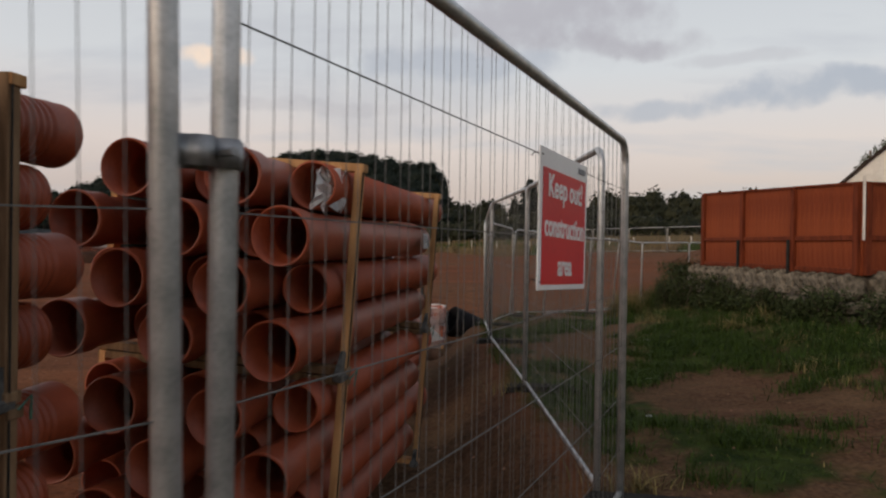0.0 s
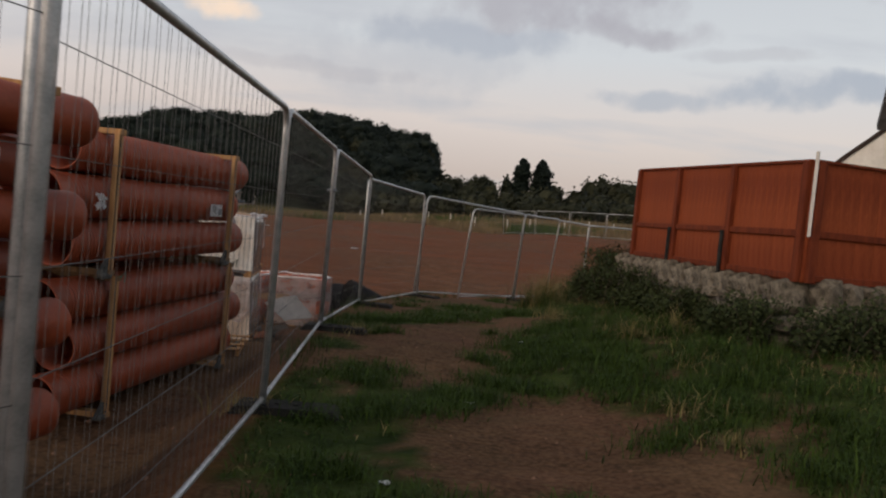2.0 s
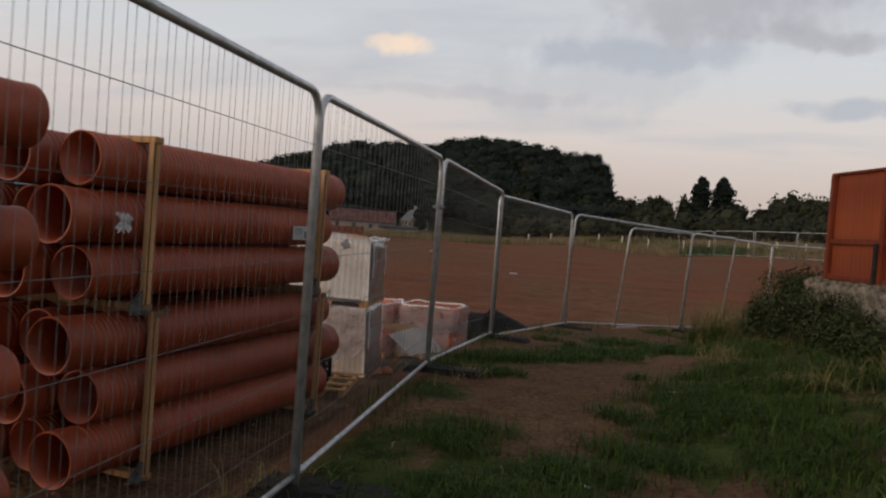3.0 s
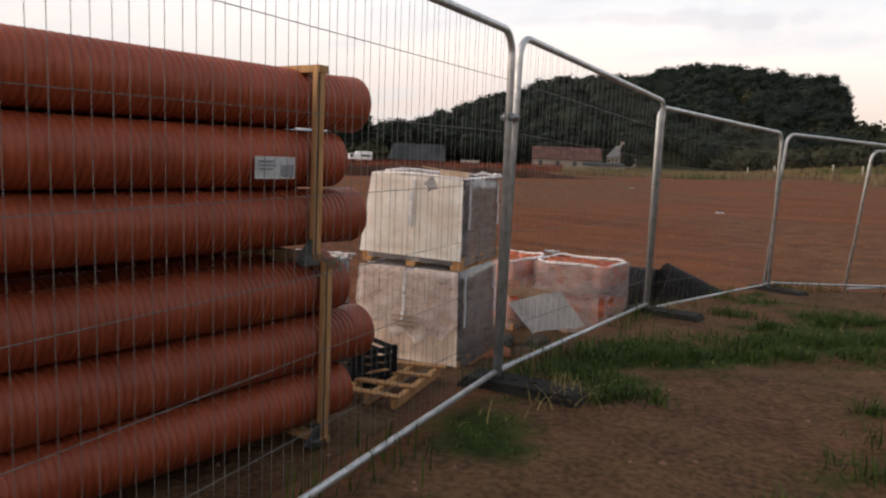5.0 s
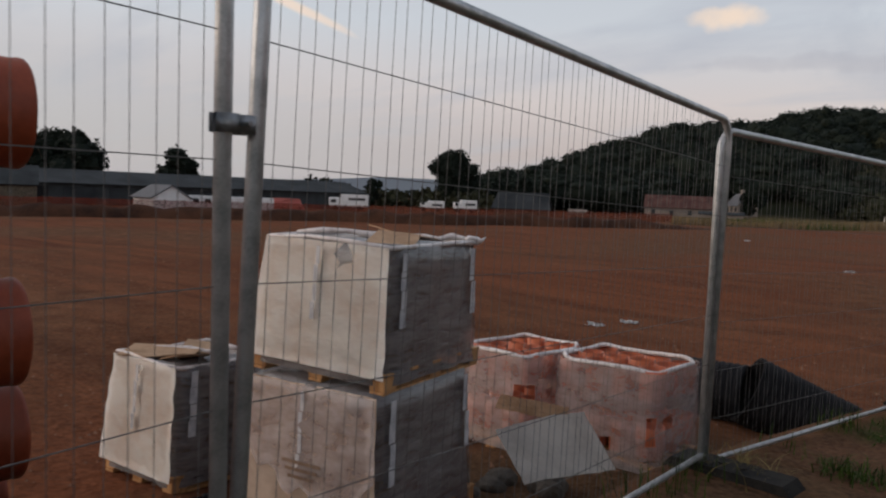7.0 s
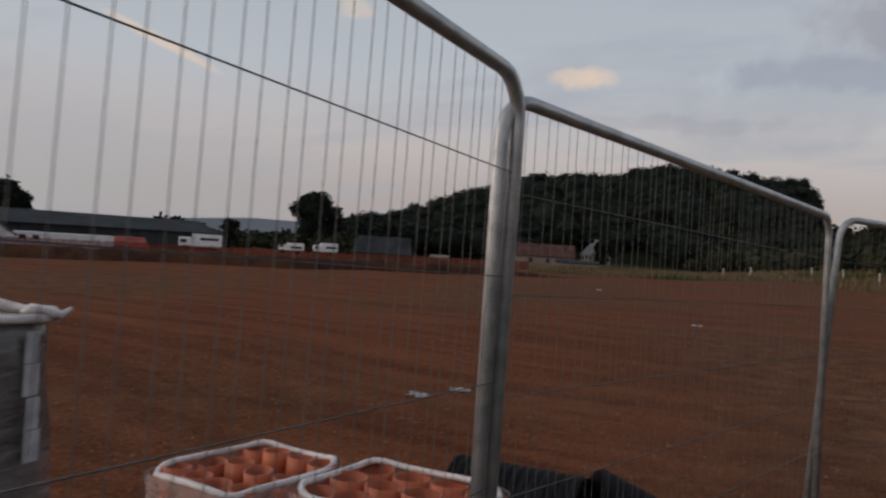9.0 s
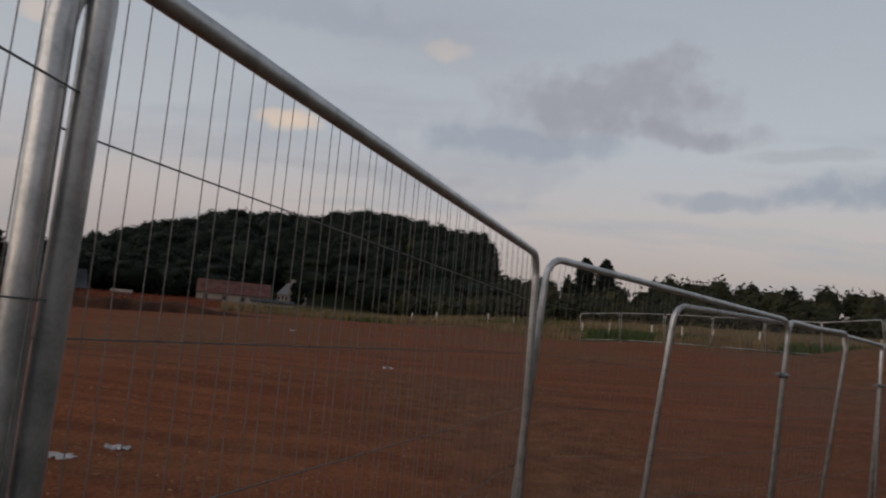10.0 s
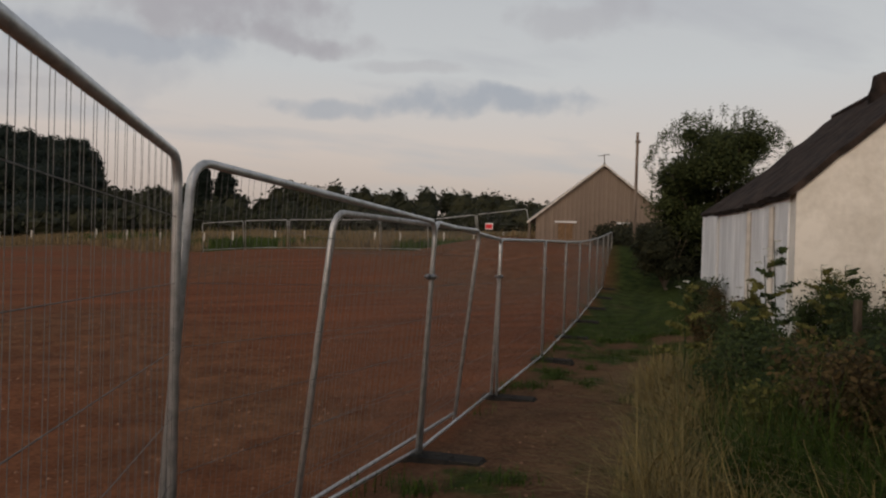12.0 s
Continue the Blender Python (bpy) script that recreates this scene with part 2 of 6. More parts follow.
# darker than real foliage: the sunless hill is put into the leaf colour
M_WOOD_LEAF = leafy("shaded_woodland_leaves", (0.007, 0.012, 0.009), (0.013, 0.019, 0.013))
M_HEDGE_LEAF = leafy("hedge_leaves", (0.012, 0.015, 0.008), (0.036, 0.037, 0.018))
M_SHRUB = leafy("shrub_leaves", (0.012, 0.023, 0.007), (0.048, 0.066, 0.020))
M_RUST_LEAF = leafy("reddish_leaves", (0.026, 0.020, 0.009), (0.090, 0.062, 0.024))
M_YELLOW_LEAF = leafy("yellowing_leaves", (0.055, 0.060, 0.014), (0.15, 0.14, 0.04))
M_FLOWER = leafy("pale_flowers", (0.35, 0.36, 0.30), (0.60, 0.60, 0.52))
M_GRASS = leafy("green_grass", (0.012, 0.026, 0.004), (0.056, 0.094, 0.014))
M_STRAW = leafy("dry_grass", (0.088, 0.070, 0.027), (0.285, 0.222, 0.092))
M_FARSTRAW = leafy("brown_dry_grass", (0.10, 0.070, 0.036), (0.24, 0.175, 0.095))
M_NET = material("orange_barrier_net", (0.17, 0.042, 0.024), (0.26, 0.066, 0.036), 2, 0.7)
M_WHITE = material("white_vehicle_paint", (0.62, 0.63, 0.64), (0.74, 0.75, 0.76), 1, 0.4)
M_PINK = material("washed_red_sheet", (0.30, 0.085, 0.075), (0.42, 0.12, 0.10), 1, 0.6)
M_DARKSHED = material("dark_shed_cladding", (0.030, 0.034, 0.037), (0.058, 0.064, 0.068), 0.5, 0.8)
M_SHEDROOF = material("shed_roof_sheets", (0.020, 0.023, 0.026), (0.044, 0.049, 0.054), 0.3, 0.7)
M_FARWALL = material("grey_white_farm_wall", (0.15, 0.125, 0.11), (0.25, 0.215, 0.19), 0.5, 0.9)
M_TILE = material("red_brown_roof_tiles", (0.060, 0.030, 0.028), (0.11, 0.058, 0.05), 0.7, 0.85)
M_SACK = material("brown_sack_cloth", (0.10, 0.052, 0.032), (0.20, 0.105, 0.065), 6, 0.9, 0, 0.15, 40)
M_BRICK = material("orange_brick", (0.30, 0.11, 0.06), (0.45, 0.18, 0.1), 8, 0.9, 0, 0.05)


# ---- small mesh kit ----
def box(bm, sx, sy, sz, m=None, bevel=0.0):
    """A box on its base, centred in x and y."""
    r = bmesh.ops.create_cube(bm, size=1.0)
    bmesh.ops.scale(bm, vec=(sx, sy, sz), verts=r["verts"])
    bmesh.ops.translate(bm, vec=(0, 0, sz / 2), verts=r["verts"])
    if bevel:
        es = list({e for v in r["verts"] for e in v.link_edges})
        vs = bmesh.ops.bevel(bm, geom=es, offset=bevel, segments=1, affect="EDGES", profile=0.5)["verts"]
        vs = list(set(vs))
    else:
        vs = r["verts"]
    if m is not None:
        bmesh.ops.transform(bm, matrix=m, verts=vs)
    return vs


def sweep(bm, pts, rad, seg=8, closed=False, cap=True, rads=None):
    """A tube along points."""
    pts = [Vector(p) for p in pts]
    n, rings = len(pts), []
    up = None
    for i, p in enumerate(pts):
        a = pts[i - 1] if (i or closed) else p
        b = pts[(i + 1) % n] if (i < n - 1 or closed) else p
        d = (b - a).normalized()
        if up is None:
            up = d.orthogonal().normalized()
        up = (up - d * up.dot(d)).normalized()
        side, r = d.cross(up), (rads[i] if rads else rad)
        rings.append([bm.verts.new(p + r * (math.cos(k * math.tau / seg) * up + math.sin(k * math.tau / seg) * side)) for k in range(seg)])
    for i in range(n if closed else n - 1):
        a, b = rings[i], rings[(i + 1) % n]
        for k in range(seg):
            bm.faces.new((a[k], a[(k + 1) % seg], b[(k + 1) % seg], b[k]))
    if cap and not closed:
        bm.faces.new(rings[0][::-1])
        bm.faces.new(rings[-1])
    return rings


def lathe(bm, profile, seg=20, m=None):
    """Rings of (along, radius) about the y axis."""
    rings = []
    for y, r in profile:
        rings.append([bm.verts.new((r * math.cos(k * math.tau / seg), y, r * math.sin(k * math.tau / seg))) for k in range(seg)])
    for a, b in zip(rings, rings[1:]):
        for k in range(seg):
            bm.faces.new((a[k], b[k], b[(k + 1) % seg], a[(k + 1) % seg]))
    if m is not None:
        bmesh.ops.transform(bm, matrix=m, verts=[v for r in rings for v in r])
    return rings


def mesh_of(name, bm, mat, smooth=False):
    bmesh.ops.recalc_face_normals(bm, faces=bm.faces)
    me = bpy.data.meshes.new(name)
    bm.to_mesh(me)
    bm.free()
    me.materials.append(mat)
    if smooth:
        me.polygons.foreach_set("use_smooth", [True] * len(me.polygons))
    return me


def part(name, bm, mat, parent=None, label="", smooth=False, m=None):
    ob = new(name, mesh_of(name, bm, mat, smooth))
    if parent is not None:
        ob.parent = parent
    if m is not None:
        ob.matrix_basis = m
    if label:
        tagged(ob, label)
    return ob


def shared(name, me, parent, m):
    ob = new(name, me)
    ob.parent, ob.matrix_basis = parent, m
    return ob


def thing(name, m, label, category, group="", kind=""):
    ob = new(name)
    ob.matrix_basis = m
    return tagged(ob, label, category, group, kind)


def raw(name, verts, faces, mat, parent=None, m=None):
    me = bpy.data.meshes.new(name)
    me.from_pydata(verts, [], faces)
    me.materials.append(mat)
    ob = new(name, me)
    if parent is not None:
        ob.parent = parent
    if m is not None:
        ob.matrix_basis = m
    return ob


def smooth_step(a, b, x):
    t = min(1.0, max(0.0, (x - a) / (b - a)))
    return t * t * (3 - 2 * t)


# ---- plan: the fence joints x, y and the height of the bottom rail ----
JOINTS = [(-1.63, -0.97, 0.0), (0.425, 1.81, 0.07), (1.58, 5.12, 0.055), (1.17, 8.62, 0.055), (0.785, 12.135, 0.09), (0.66, 15.60, -0.015),
          (1.25, 19.00, -0.15), (3.41, 21.69, -0.30), (5.345, 24.49, -0.40), (7.45, 27.22, -0.36)]
for k in range(7):
    x0, y0, z0 = JOINTS[-1]
    JOINTS.append((x0 + 1.98, y0 + 2.78, (-0.33, -0.28, -0.18, -0.05, 0.1, 0.28, 0.42)[k]))
F_Y = [-60, -20] + [j[1] for j in JOINTS] + [80, 3000]
F_X = [-21.8, -7.5] + [j[0] for j in JOINTS] + [45, 2100]
P_Z = [-0.05, -0.05] + [j[2] - 0.09 for j in JOINTS] + [2.0, 2.0]


# skyline of the woods: bearing from the path's end and height, in degrees
SKY_AZ = [-180, -90, -60, -44, -38, -35, -33, -31, -29, -27, -24, -20, -17, -13.5, -10, -8, -5.9, -4.6, -3.9, -3.4, 0, 7, 9, 10, 11.2, 13, 15.2, 18, 20, 22.5, 25.5, 27, 30, 40, 180]
SKY_EL = [0.8, 0.8, 0.8, 0.8, 1.7, 2.1, 2.7, 3.6, 4.3, 5.0, 5.8, 6.1, 6.5, 7.1, 6.75, 6.0, 5.8, 5.1, 4.2, 3.1, 3.05, 3.2, 3.8, 4.2, 3.9, 3.4, 3.8, 3.3, 3.4, 3.4, 3.1, 2.7, 2.5, 2.2, 0.8]


def mound(az, r):
    """The wooded hill beyond the field."""
    top = 290 * math.tan(radians(float(np.interp(az, SKY_AZ, SKY_EL)))) - 8.0
    return max(0.0, top) * smooth_step(205, 295, r) * smooth_step(1200, 500, r)


def ground_z(x, y):
    """Height of the ground: a low stripped field inside the fence, a grassy way outside it."""
    xf, zp = float(np.interp(y, F_Y, F_X)), float(np.interp(y, F_Y, P_Z))
    d = x - xf
    r = math.hypot(x, y - 12)
    k = min(1.0, 160 / max(r, 1.0))
    field = -0.5 + ((0.03 if x > 0 else 0.012) * x + 0.005 * (y - 12)) * k
    field -= 0.30 * smooth_step(12.0, 16.5, y) * smooth_step(36, 25, y) * smooth_step(-10, -4, x)
    wob = 0.05 * noise.noise((x * 0.35, y * 0.35, 2.0)) + 0.025 * noise.noise((x * 1.3, y * 1.3, 5.0))
    w = smooth_step(-1.0, -0.12, d)
    rise = 0.36 * smooth_step(1.6, 4.4, d) + 0.02 * max(0.0, min(d, 60) - 4)
    way = zp + rise
    ra, az = math.hypot(x - 1.2, y - 15), math.degrees(math.atan2(x - 1.2, y - 15))
    field += 0.80 * smooth_step(22, 52, ra) * smooth_step(-5, 8, az) * smooth_step(60, 40, az) * smooth_step(0, 12, -d)
    field += 1.7 * smooth_step(-14, 0, az) * smooth_step(50, 35, az) * smooth_step(64, 110, ra)
    knoll = 1.35 * smooth_step(14, 6, math.hypot(x - 25, y - 52))
    field, way = field + knoll, way + knoll
    if r > 150:
        field += mound(math.degrees(math.atan2(x - 1.2, y - 15)), math.hypot(x - 1.2, y - 15))
        way += mound(math.degrees(math.atan2(x - 1.2, y - 15)), math.hypot(x - 1.2, y - 15))
    return field * (1 - w) + way * w + wob * smooth_step(0.05, 0.8, abs(d))


# ---- ground: one sheet out to the horizon ----
def stations(lo, hi, near_lo, near_hi, step):
    out, v, s = [], near_hi, step
    while v < hi:
        out.append(v)
        s *= 1.12
        v += s
    out.append(hi)
    v, s, back = near_lo, step, []
    while v > lo:
        back.append(v)
        s *= 1.12
        v -= s
    back.append(lo)
    return sorted(back) + list(np.arange(near_lo + step, near_hi - step / 2, step)) + sorted(out)


gx, gy = stations(-3000, 3000, -5, 10, 0.13), stations(-300, 3500, -1, 28, 0.16)
gverts = [(x, y, ground_z(x, y)) for y in gy for x in gx]
nx = len(gx)
gfaces = [(j * nx + i, j * nx + i + 1, (j + 1) * nx + i + 1, (j + 1) * nx + i) for j in range(len(gy) - 1) for i in range(nx - 1)]
M_GROUND = bpy.data.materials.new("ground_earth_and_turf")
M_GROUND.use_nodes = True
gn, gl = M_GROUND.node_tree.nodes, M_GROUND.node_tree.links


def gnoise(scale, detail=5, stretch=(1, 1, 1)):
    mp, t = gn.new("ShaderNodeMapping"), gn.new("ShaderNodeTexNoise")
    mp.inputs["Scale"].default_value = stretch
    gl.new(g_tc.outputs["Object"], mp.inputs[0])
    gl.new(mp.outputs[0], t.inputs["Vector"])
    t.inputs["Scale"].default_value, t.inputs["Detail"].default_value = scale, detail
    return t.outputs[0]


def gramp(src, p0, c0, p1, c1):
    r = gn.new("ShaderNodeValToRGB")
    r.color_ramp.elements[0].position, r.color_ramp.elements[1].position = p0, p1
    r.color_ramp.elements[0].color, r.color_ramp.elements[1].color = (*c0, 1), (*c1, 1)
    gl.new(src, r.inputs[0])
    return r.outputs[0]


def gmix(f, a, b, blend="MIX"):
    r = gn.new("ShaderNodeMix")
    r.data_type, r.blend_type = "RGBA", blend
    for sock, v in ((0, f), (6, a), (7, b)):
        if isinstance(v, (int, float)):
            r.inputs[sock].default_value = v
        else:
            gl.new(v, r.inputs[sock])
    return r.outputs[2]


g_tc = gn.new("ShaderNodeTexCoord")
soil = gramp(gnoise(0.35, 6, (0.6, 1, 1)), 0.36, (0.117, 0.040, 0.018), 0.66, (0.220, 0.078, 0.036))
soil = gmix(0.5, soil, gramp(gnoise(7, 6), 0.34, (0.088, 0.033, 0.017), 0.70, (0.251, 0.099, 0.052)))
# machine tracks drawn out along the field, dark and pale by turns
soil = gmix(0.55, soil, gramp(gnoise(1.1, 5, (0.16, 1.3, 1)), 0.36, (0.092, 0.032, 0.015), 0.66, (0.239, 0.087, 0.040)))
streak = gramp(gnoise(0.55, 4, (0.22, 2.0, 1)), 0.26, (0.74, 0.72, 0.70), 0.42, (1.0, 1.0, 1.0))
soil = gmix(1.0, soil, streak, "MULTIPLY")
# duller brown ground in broad patches, and fine clods
dull = gramp(gnoise(0.09, 5, (1, 0.6, 1)), 0.42, (0.0, 0.0, 0.0), 0.60, (0.75, 0.75, 0.75))
soil = gmix(dull, soil, gramp(gnoise(2.2, 8), 0.34, (0.076, 0.040, 0.022), 0.70, (0.202, 0.108, 0.060)))
clod = gramp(gnoise(17, 8), 0.32, (0.62, 0.60, 0.58), 0.66, (1.18, 1.16, 1.14))
soil = gmix(0.8, soil, clod, "MULTIPLY")
mud = gmix(0.5, gramp(gnoise(5, 7), 0.36, (0.043, 0.023, 0.013), 0.68, (0.188, 0.108, 0.063)), gramp(gnoise(0.8, 6), 0.36, (0.056, 0.035, 0.027), 0.66, (0.188, 0.101, 0.059)))
mud = gmix(0.4, mud, gramp(gnoise(1.6, 7), 0.40, (0.056, 0.040, 0.016), 0.66, (0.156, 0.108, 0.051)))
mud = gmix(gramp(gnoise(0.7, 6), 0.46, (0.0, 0.0, 0.0), 0.60, (0.7, 0.7, 0.7)), mud, gramp(gnoise(4, 7), 0.34, (0.069, 0.033, 0.019), 0.70, (0.188, 0.095, 0.057)))
mud = gmix(0.45, mud, gramp(gnoise(26, 6), 0.36, (0.025, 0.013, 0.008), 0.66, (0.169, 0.092, 0.053)))
turf = gramp(gnoise(3, 6), 0.38, (0.018, 0.030, 0.007), 0.68, (0.052, 0.068, 0.016))
g_pt = gn.new("ShaderNodeAttribute")
g_pt.attribute_name = "turf"
patch = g_pt.outputs["Fac"]
outside = gmix(patch, mud, turf)
dry = gramp(gnoise(0.5, 6), 0.35, (0.062, 0.052, 0.024), 0.68, (0.160, 0.112, 0.056))
g_at = gn.new("ShaderNodeAttribute")
g_at.attribute_name = "cover"
g_sep = gn.new("ShaderNodeSeparateColor")
gl.new(g_at.outputs["Color"], g_sep.inputs[0])
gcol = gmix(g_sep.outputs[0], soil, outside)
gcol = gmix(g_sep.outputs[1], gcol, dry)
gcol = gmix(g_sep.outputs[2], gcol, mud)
# ground colour darkened beneath the far trees, so gaps between crowns stay dark
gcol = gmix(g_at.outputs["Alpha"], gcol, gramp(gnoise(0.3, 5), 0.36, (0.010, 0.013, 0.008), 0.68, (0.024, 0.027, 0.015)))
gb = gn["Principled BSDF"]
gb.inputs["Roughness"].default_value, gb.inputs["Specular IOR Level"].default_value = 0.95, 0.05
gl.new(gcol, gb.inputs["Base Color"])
g_bump = gn.new("ShaderNodeBump")
g_bump.inputs["Strength"].default_value, g_bump.inputs["Distance"].default_value = 0.8, 0.06
gl.new(gnoise(9, 9), g_bump.inputs["Height"])
gl.new(g_bump.outputs[0], gb.inputs["Normal"])

ground = raw("ground", gverts, gfaces, M_GROUND)
tagged(ground, "red-brown stripped field beside a worn grassy path", "ground", kind="structure")
ground.data.polygons.foreach_set("use_smooth", [True] * len(gfaces))
cover = ground.data.attributes.new("cover", "FLOAT_COLOR", "POINT")
cols = []
for x, y, z in gverts:
    d = x - float(np.interp(y, F_Y, F_X)) + 0.12 * noise.noise((x * 1.5, y * 1.5, 8))
    az, r = math.degrees(math.atan2(x - 1.2, y - 15)), math.hypot(x - 1.2, y - 15)
    out = smooth_step(-0.25, 0.1, d)
    edge = 88 - 28 * smooth_step(-8, 4, az) - 11 * smooth_step(4, 26, az) + 4 * noise.noise((x * 0.05, y * 0.05, 3))
    far = smooth_step(edge, edge + 4, r) * (1 if az > -24 else 0) * (1 - out)
    deep = smooth_step(-0.05, -0.3, d) * smooth_step(-3.4, -2.2, d) * (1 - smooth_step(17, 20, y)) * (1 - smooth_step(-3, -2, -y))
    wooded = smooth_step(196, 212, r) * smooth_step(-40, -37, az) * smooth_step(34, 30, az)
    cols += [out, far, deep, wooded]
cover.data.foreach_set("color", cols)


def turf_at(x, y):
    """How grassy the way is: worn bare down the middle, thick at its far side."""
    d = x - float(np.interp(y, F_Y, F_X))
    v = 0.50 + 0.62 * noise.noise((x * 0.75, y * 0.55, 1.7)) + 0.42 * noise.noise((x * 2.1, y * 1.7, 4.2)) + 0.28 * noise.noise((x * 6.0, y * 5.0, 7.7))
    v += 0.28 * smooth_step(2.4, 3.8, d) - 0.10 * smooth_step(0.9, 1.5, d) * smooth_step(3.2, 2.2, d) * smooth_step(11.5, 8.5, y)
    v -= 0.25 * smooth_step(16, 19, y) * smooth_step(27, 24, y) * smooth_step(2.6, 1.8, d)
    v += 0.5 * smooth_step(28, 31, y)
    return smooth_step(0.44, 0.68, v)


turf_layer = ground.data.attributes.new("turf", "FLOAT", "POINT")
turf_layer.data.foreach_set("value", [turf_at(x, y) if -12 < x < 40 and -5 < y < 60 else 0.7 for x, y, z in gverts])


# ---- mesh fence panels ----
PANEL_L, PANEL_H = 3.41, 2.06


def fence_panel(m, label):
    p = thing("mesh_fence", m, label, "fence", "temporary mesh fences")
    bm, c, h, w = bmesh.new(), 0.13, PANEL_H, PANEL_L / 2
    arc = [(1 - math.cos(a), math.sin(a)) for a in np.linspace(0, math.pi / 2, 6)]
    loop = [(-w, 0, -0.12), (-w, 0, h - c)] + [(-w + c * u, 0, h - c + c * v) for u, v in arc[1:]]
    loop += [(w - c * u, 0, h - c + c * v) for u, v in arc[::-1]] + [(w, 0, -0.12)]
    sweep(bm, loop, 0.0215, 10)
    part("frame", bm, M_STEEL, p, "dull galvanised tube frame", True)
    bm = bmesh.new()
    sweep(bm, [(-w, 0, 0.06), (w, 0, 0.06)], 0.017, 8)
    part("bottom_rail", bm, M_STEEL, p, "", True)
    bm, n = bmesh.new(), 59
    for i in range(1, n):
        x = -w + 2 * w * i / n
        inset = max(0.0, c - (w - abs(x)))
        top = h - (c - math.sqrt(max(0.0, c * c - inset * inset)))
        y = 0.0035 if i % 2 else -0.0035
        sweep(bm, [(x, y, 0.06), (x, y, top)], 0.0010, 4, cap=False)
    for k in range(6):
        z = 1.79 - 0.295 * k
        sweep(bm, [(-w, 0, z), (w, 0, z)], 0.0019, 4, cap=False)
    part("wire_mesh", bm, M_WIRE, p, "welded mesh of thin upright wires")
    return p


def panel_pose(a, b, lean=0.0):
    a, b = Vector(a), Vector(b)
    mid, d = (a + b) / 2, b - a
    m = Matrix.Translation(mid) @ Matrix.Rotation(math.atan2(d.y, d.x), 4, "Z")
    return m @ Matrix.Rotation(-math.atan2(d.z, math.hypot(d.x, d.y)), 4, "Y") @ Matrix.Rotation(radians(lean), 4, "X")


first_panel = None
for i, (a, b) in enumerate(zip(JOINTS, JOINTS[1:])):
    a, b = (a[0], a[1], a[2] - 0.06), (b[0], b[1], b[2] - 0.06)
    lean = {5: -0.9, 6: 2.0, 7: 1.6}.get(i, 0.0)
    if i == 0:
        b = (0.408, 1.775, b[2])
    if i == 1:
        a = (0.440, 1.842, a[2])
    if i == 2:
        a = (a[0] - 0.11, a[1] + 0.13, a[2] - 0.01)
    if i == 5:
        a = (a[0] - 0.04, a[1] - 0.07, a[2] - 0.05)
    fit_len = (Vector(b) - Vector(a)).length - (0.044 if i > 1 else 0.0)
    m = panel_pose(a, b) @ Matrix.Diagonal((fit_len / PANEL_L, 1, 1, 1)) @ Matrix.Translation((0, 2.0 * math.sin(radians(lean)), 0)) @ Matrix.Rotation(radians(lean), 4, "X")
    if first_panel is None:
        first_panel = fence_panel(m, "galvanised mesh fence panel clipped to the next")
    else:
        copy_thing(first_panel, m)
# a spare panel leaning on the inside of the run
copy_thing(first_panel, panel_pose((2.10, 20.51, -0.36), (4.22, 23.11, -0.38), 6))["label"] = "spare mesh fence panel leaning against the fence"
# a second run of the same panels across the far side of the field
far_a, far_b = Vector((4.0, 75.0, 0)), Vector((24.0, 60.5, 0))
for i in range(7):
    p0, p1 = far_a.lerp(far_b, i / 7), far_a.lerp(far_b, (i + 1) / 7)
    a, b = (p0.x, p0.y, ground_z(p0.x, p0.y) + 0.1), (p1.x, p1.y, ground_z(p1.x, p1.y) + 0.1)
    copy_thing(first_panel, panel_pose(a, b))["label"] = "mesh fence panel far across the field"

fs = far_a.lerp(far_b, 0.885)
far_sign = thing("far_sign", panel_pose((fs.x - 0.5, fs.y + 0.63, ground_z(fs.x, fs.y) + 1.05), (fs.x + 0.5, fs.y - 0.63, ground_z(fs.x, fs.y) + 1.05)) @ Matrix.Translation((0, -0.06, 0)), "small red and white sign on the far fence", "sign")
bm = bmesh.new()
box(bm, 0.56, 0.02, 0.42)
part("board", bm, M_SIGN_W, far_sign)
bm = bmesh.new()
box(bm, 0.50, 0.02, 0.30, Matrix.Translation((0, -0.014, 0.05)))
part("red_field", bm, M_SIGN_R, far_sign)


def fence_foot(m):
    f = thing("ballast_block", m, "black rubber fence foot lying on the grass", "fence block", "fence blocks")
    bm = bmesh.new()
    prof = [(-0.38, 0.0), (0.38, 0.0), (0.38, 0.07), (0.33, 0.125), (-0.33, 0.125), (-0.38, 0.07)]
    rows = [[bm.verts.new((u, v, w)) for u, w in prof] for v in (-0.115, 0.115)]
    for k in range(6):
        bm.faces.new((rows[0][k], rows[0][(k + 1) % 6], rows[1][(k + 1) % 6], rows[1][k]))
    bm.faces.new(rows[0][::-1])
    bm.faces.new(rows[1])
    part("block", bm, M_RUBBER, f)
    for u in (-0.06, 0.06):
        bm = bmesh.new()
        sweep(bm, [(u, 0, 0.11), (u, 0, 0.135)], 0.028, 8)
        part("socket", bm, M_RUBBER, f)
    return f


